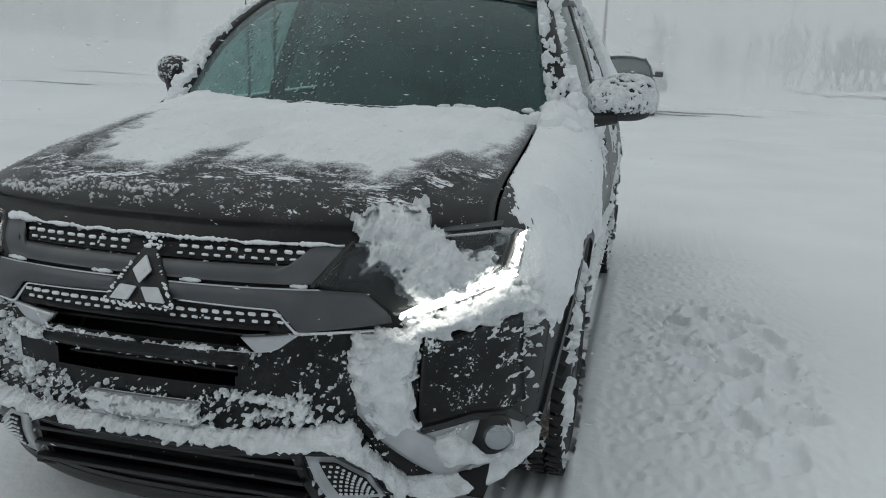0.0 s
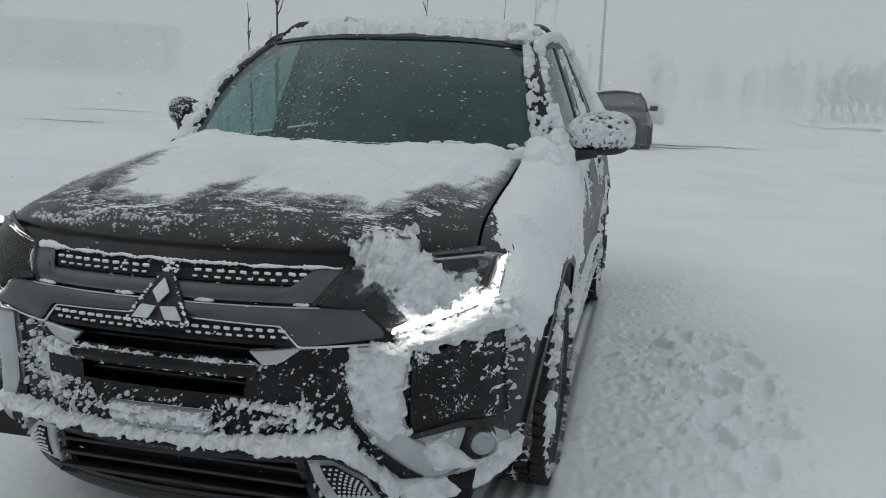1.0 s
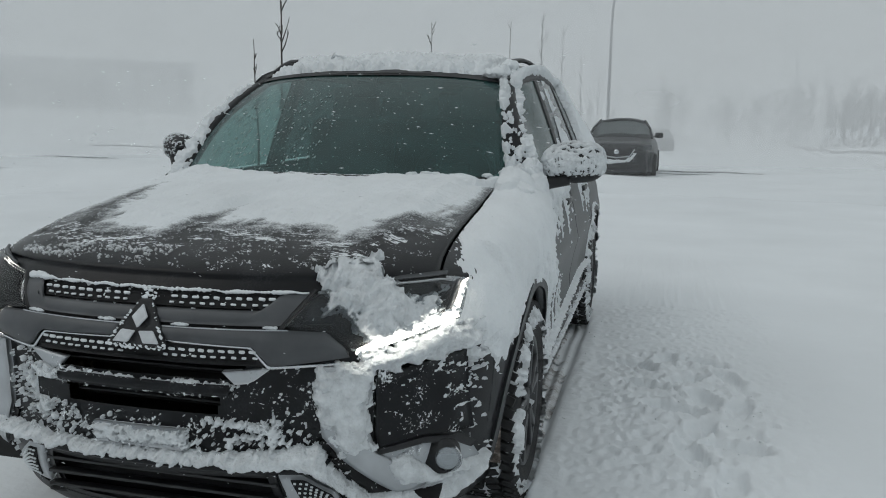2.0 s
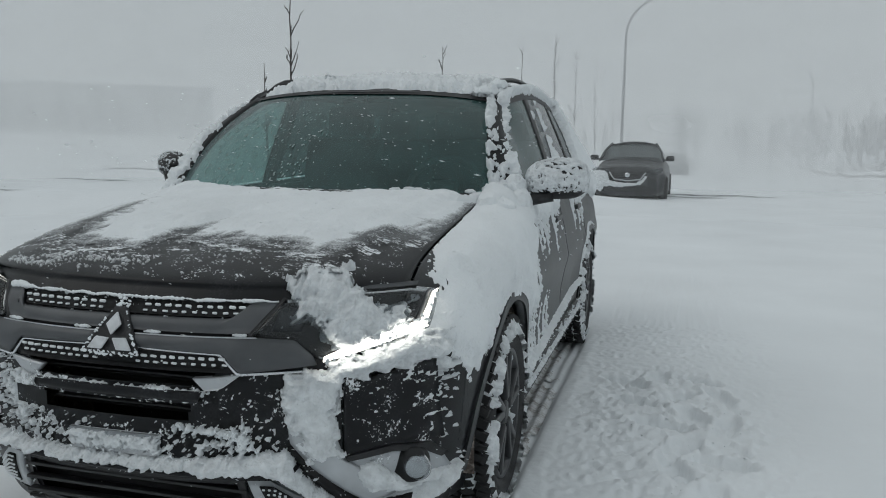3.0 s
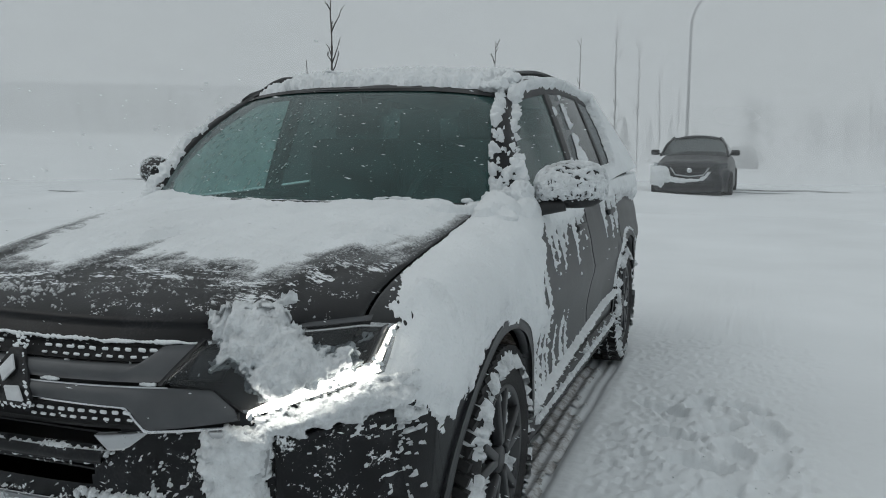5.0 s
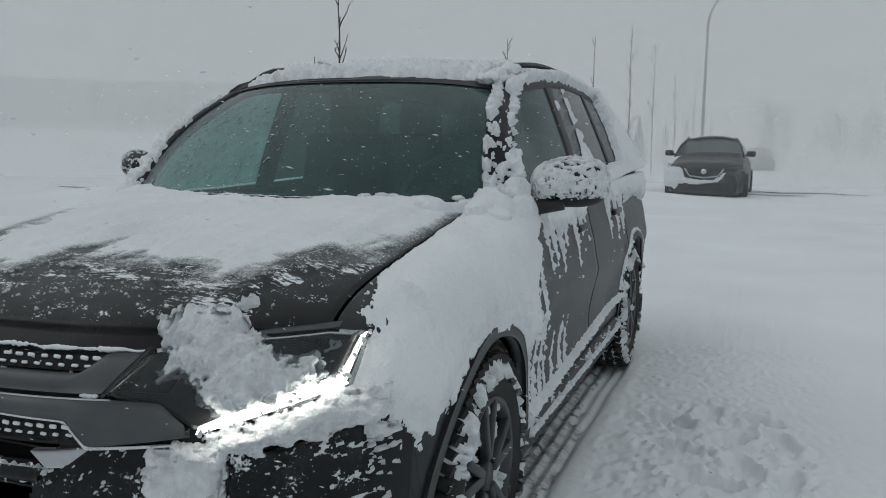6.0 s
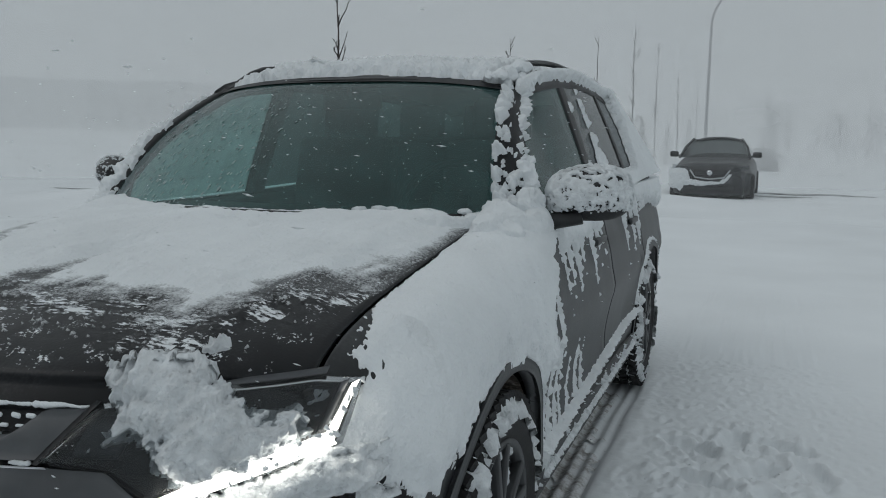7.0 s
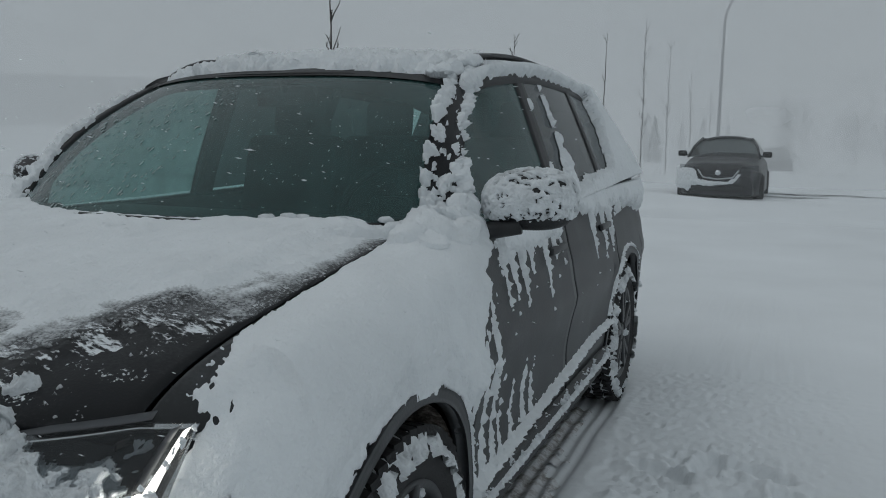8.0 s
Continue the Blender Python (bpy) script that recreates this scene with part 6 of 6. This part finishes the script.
# kerb of the far bend, its face swept bare
v, f = [], []
for i in range(60):
    y = 36 + i * 1.0
    x = 10.25 + 0.0006 * (y - 36) ** 2
    z = ground_height(x, y)
    v += [(x - 0.06, y, z - 0.1), (x - 0.04, y, z + 0.13), (x + 0.12, y, z + 0.14), (x + 0.14, y, z - 0.1)]
    if i:
        k = 4 * i
        f += [(k - 4 + j, k - 3 + j, k + 1 + j, k + j) for j in range(3)]
tagged(mesh_part("kerb", v, f, M_POST, smooth=False), "low concrete kerb dusted with snow", "kerb", kind="structure")

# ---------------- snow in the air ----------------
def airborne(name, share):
    """Haze of blowing snow, put into a thin sheet: the share of it that is snow scatters light, the rest is clear air.
    """
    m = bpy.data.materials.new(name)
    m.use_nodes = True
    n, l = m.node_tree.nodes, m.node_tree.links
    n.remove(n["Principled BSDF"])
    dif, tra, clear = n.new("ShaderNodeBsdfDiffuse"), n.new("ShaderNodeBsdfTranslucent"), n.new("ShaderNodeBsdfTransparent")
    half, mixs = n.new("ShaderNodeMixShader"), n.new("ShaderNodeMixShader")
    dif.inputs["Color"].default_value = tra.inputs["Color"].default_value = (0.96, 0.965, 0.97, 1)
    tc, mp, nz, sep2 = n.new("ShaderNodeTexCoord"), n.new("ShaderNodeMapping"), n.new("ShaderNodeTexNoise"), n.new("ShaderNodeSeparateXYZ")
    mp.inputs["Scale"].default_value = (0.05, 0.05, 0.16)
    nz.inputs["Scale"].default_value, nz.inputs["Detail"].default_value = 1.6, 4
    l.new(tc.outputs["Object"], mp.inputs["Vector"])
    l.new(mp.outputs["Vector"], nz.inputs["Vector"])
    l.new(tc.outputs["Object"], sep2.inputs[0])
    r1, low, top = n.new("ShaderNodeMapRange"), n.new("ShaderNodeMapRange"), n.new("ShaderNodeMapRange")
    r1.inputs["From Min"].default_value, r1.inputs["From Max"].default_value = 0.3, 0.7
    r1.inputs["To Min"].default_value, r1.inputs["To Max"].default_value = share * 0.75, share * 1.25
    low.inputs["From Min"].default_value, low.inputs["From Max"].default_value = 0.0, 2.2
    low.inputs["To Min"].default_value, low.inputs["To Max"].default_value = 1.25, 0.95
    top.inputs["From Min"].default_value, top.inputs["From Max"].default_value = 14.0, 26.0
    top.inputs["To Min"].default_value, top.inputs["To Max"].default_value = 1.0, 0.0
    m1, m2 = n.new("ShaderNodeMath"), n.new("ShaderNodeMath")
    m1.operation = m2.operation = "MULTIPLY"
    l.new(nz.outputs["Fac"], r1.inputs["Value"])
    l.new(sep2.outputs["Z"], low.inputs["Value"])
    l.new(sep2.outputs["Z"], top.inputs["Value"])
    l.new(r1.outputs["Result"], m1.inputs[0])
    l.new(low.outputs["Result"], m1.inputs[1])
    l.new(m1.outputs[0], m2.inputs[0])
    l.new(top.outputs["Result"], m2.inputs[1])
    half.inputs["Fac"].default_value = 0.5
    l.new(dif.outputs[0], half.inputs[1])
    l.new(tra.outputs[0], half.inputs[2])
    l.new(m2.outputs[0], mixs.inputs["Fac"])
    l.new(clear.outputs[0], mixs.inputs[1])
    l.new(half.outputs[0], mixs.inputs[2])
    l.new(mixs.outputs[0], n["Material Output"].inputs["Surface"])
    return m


# sheets ringed round the scene, added to build up haze with distance
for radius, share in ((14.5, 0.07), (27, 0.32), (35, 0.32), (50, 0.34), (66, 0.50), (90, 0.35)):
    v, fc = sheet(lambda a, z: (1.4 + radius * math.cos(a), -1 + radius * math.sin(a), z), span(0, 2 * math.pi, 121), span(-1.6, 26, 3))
    tagged(mesh_part("snow_haze_sheet", v, fc, airborne("snow_haze_sheet", share)), "see-through sheets that stand for the haze of blowing snow", "snowfall", kind="stuff")

# flakes near the car, carried sideways by the wind
rnd = random.Random(99)
v, fc = [], []
for _ in range(1200):
    x, y, z = rnd.uniform(-1.1, 1.1), rnd.uniform(-0.3, 2.4), rnd.uniform(0.3, 1.5)
    r = rnd.uniform(0.0006, 0.0014)
    d = Vector((rnd.uniform(2, 7), rnd.uniform(-1, 1), rnd.uniform(-1.4, 0.2))) * r
    n = len(v)
    c = Vector((x, y, z))
    v += [c - d, c + Vector((0, r, 0)), c + Vector((0, 0, r)), c - Vector((0, r, 0)), c - Vector((0, 0, r)), c + d]
    for i in range(4):
        fc += [(n, n + 1 + i, n + 1 + (i + 1) % 4), (n + 5, n + 1 + (i + 1) % 4, n + 1 + i)]
tagged(mesh_part("snowflakes", v, fc, M_SNOW), "wind-driven snowflakes in the air", "snowfall", kind="stuff")

# ---------------- the other cars ----------------
# tinted panes with a dull dark-grey film mixed in
M_GREYGLASS = glass_material("grey_film_glass", (0.24, 0.27, 0.27), (0.08, 0.087, 0.09), 0.45, 0.15, 1.25)
# silver darkened well below its own tone, to show through the haze sheets
M_GREYCAR = material("darkened_silver_paint", (0.06, 0.064, 0.067), 0.5, metal=0.2, vary=0.15, scale=4, bump=0.1, bump_scale=60, second=(0.45, 0.47, 0.48), amount=0.4)
M_DARKCAR = material("dusted_dark_paint", (0.020, 0.022, 0.025), 0.4, vary=0.2, scale=5, bump=0.1, bump_scale=60, second=(0.10, 0.106, 0.11), amount=0.35)

def far_car(name, label, x, y, z, turn, shade=None, ctop=1.47):
    c = thing(name, label, "car", pose(x, y, z, 0, 0, turn), "cars parked along the road")
    body = shade or M_PAINT
    low = table([(0.0, 0.70), (0.5, 0.84), (1.2, 0.87), (3.4, 0.87), (4.2, 0.83), (4.5, 0.72)])
    deck = table([(0.0, 0.66), (0.12, 0.86), (0.5, 0.94), (1.25, 1.03), (1.4, 1.05), (4.2, 1.05), (4.5, 0.9)])

    def lower(a, y):
        ang = a * math.pi / 2
        w, t = low(y), deck(y)
        x = w * math.copysign(abs(math.sin(ang)) ** 0.42, a)
        z = 0.22 + (t - 0.22) * abs(math.cos(ang)) ** 0.42
        return (x, y + 0.25 * (abs(x) / 0.9) ** 3 * step(1.0, 0.0, y), z)
    v, f = sheet(lower, span(-1, 1, 33), span(0, 4.5, 40))
    mesh_part("body", v, f, body, c)
    v, f = sheet(lambda u, k: (u * lerp(0.70, 0.9, k ** 0.4) * 0.96, 0.24 * abs(u) ** 2.4 - 0.005 * math.sin(k * 3.14), lerp(0.2, 0.70, k)), span(-1, 1, 20), span(0, 1, 10), 0.05)
    mesh_part("front_bumper", v, f, body, c)
    cab_y0, cab_y1 = (1.15, 3.95), (1.95, 3.5)

    def cabin(a, k):
        w = lerp(0.77, 0.53, k ** 1.25)
        yy = [cab_y0[0], cab_y0[1]]
        yt = [cab_y1[0], cab_y1[1]]
        ring = [(-w, 1), (-w, 0), (w, 0), (w, 1)]
        i = int(min(a, 3))
        p = ring[i % 4]
        y = lerp(yy[p[1]], yt[p[1]], k)
        return (p[0], y, lerp(1.0, ctop - 0.05, k))
    for name, a in (("side_window", 0), ("windscreen", 1), ("side_window", 2)):
        v, f = sheet(cabin, [a, a + 1], span(0, 1, 6))
        mesh_part(name, v, f, M_GREYGLASS, c)
    v, f = sheet(lambda u, y: (u * 0.56, y, ctop + 0.015 - 0.085 * abs(u) ** 2.5 - 0.02 * ((y - 2.7) / 0.8) ** 2), span(-1, 1, 12), span(1.9, 3.6, 12), 0.05)
    mesh_part("roof", v, f, body, c)
    for s in (1, -1):
        part("a_pillar", tube([(s * 0.77, 1.15, 1.0), (s * 0.69, 1.57, lerp(1.0, ctop - 0.03, 0.54)), (s * 0.55, 1.95, ctop - 0.045)], 0.028), body, c)
        bm = box((0.20, 0.10, 0.13), (s * 0.92, 1.32, 1.075), 0.05, 3)
        part("door_mirror", bm, M_PLASTIC, c)
        part("mirror_arm", box((0.14, 0.05, 0.04), (s * 0.82, 1.34, 1.04), 0.01), M_PLASTIC, c)
        for yc in (0.85, 3.55):
            bm = bmesh.new()
            bmesh.ops.create_cone(bm, cap_ends=True, segments=28, radius1=0.33, radius2=0.33, depth=0.22, matrix=Matrix.Translation((s * 0.79, yc, 0.33)) @ Matrix.Rotation(math.pi / 2, 4, "Y"))
            bmesh.ops.bevel(bm, geom=[e for e in bm.edges if len(e.link_faces) == 2 and e.calc_face_angle(0) > 1], offset=0.03, segments=2, affect="EDGES")
            part("tyre", bm, M_RUBBER, c)
        v, f = sheet(lambda u, k: (s * lerp(0.42, 0.80, u), 0.06 + 0.26 * lerp(0.42, 0.80, u) ** 2.4 - 0.012, lerp(0.72 + 0.03 * u, 0.82 + 0.05 * u, k)), span(0, 1, 8), span(0, 1, 4), 0.03)
        mesh_part("headlight", v, f, M_LENS, c)
    grid = part("grille", box((0.70, 0.06, 0.20), (0, -0.01, 0.68), 0.03), M_PLASTIC, c)
    for zz in (0.62, 0.66, 0.70, 0.74):
        part("grille_bar", box((0.62, 0.02, 0.010), (0, -0.045, zz), 0.003), M_SATIN, grid)
    bm = bmesh.new()
    bmesh.ops.create_cone(bm, cap_ends=True, segments=24, radius1=0.062, radius2=0.056, depth=0.02, matrix=Matrix.Translation((0, -0.05, 0.70)) @ Matrix.Rotation(math.pi / 2, 4, "X"))
    part("round_badge", bm, M_CHROME, grid)
    part("grille_wing", tube([(-0.42, 0.0, 0.76), (-0.30, -0.045, 0.60), (0.0, -0.06, 0.565), (0.30, -0.045, 0.60), (0.42, 0.0, 0.76)], 0.016, 8), M_SILVER, grid)
    part("lower_intake", box((1.1, 0.05, 0.12), (0, -0.005, 0.36), 0.03), M_PLASTIC, c)
    return c


CROSS_X, CROSS_Y, CROSS_Z = 0.31, 18.35, -0.13
far_car("parked_crossover", "dark grey crossover car with snow-caked bumper, parked facing the viewer", CROSS_X, CROSS_Y, CROSS_Z, -1, M_DARKCAR)
far_car("distant_car", "pale silver car half lost in blowing snow", 1.10, 48.0, -0.66, -1, M_GREYCAR, 1.42)

# snow plastered on the crossover's bumper corner and under its grille
CAKED = [(-0.86, 0.36), (-0.88, 0.78), (-0.52, 0.79), (-0.41, 0.58), (-0.2, 0.51), (0.2, 0.51), (0.32, 0.56), (0.40, 0.66), (0.44, 0.66), (0.36, 0.52), (0.22, 0.46), (-0.35, 0.43), (-0.55, 0.40), (-0.62, 0.33)]


def crossover_snow(x, z, p):
    d = inside_by(x, z, CAKED) + 0.030 * fbm(x, z, 3, 6, 4) + 0.02 * fbm(x, z, 1, 22, 3)
    return 0.004 + 0.03 * step(0, 0.12, d) if d > 0 else -1


def crossover_front(x, z):
    return (CROSS_X + x, CROSS_Y - 0.06 + 0.24 * (abs(x) / 0.9) ** 2.4, CROSS_Z + z)


snow_coat("crossover_snow", "snow plastered on the dark crossover's bumper", crossover_front, span(-0.88, 0.86, 110), span(0.28, 0.85, 50), crossover_snow, M_CRUST, (0, -1, 0))
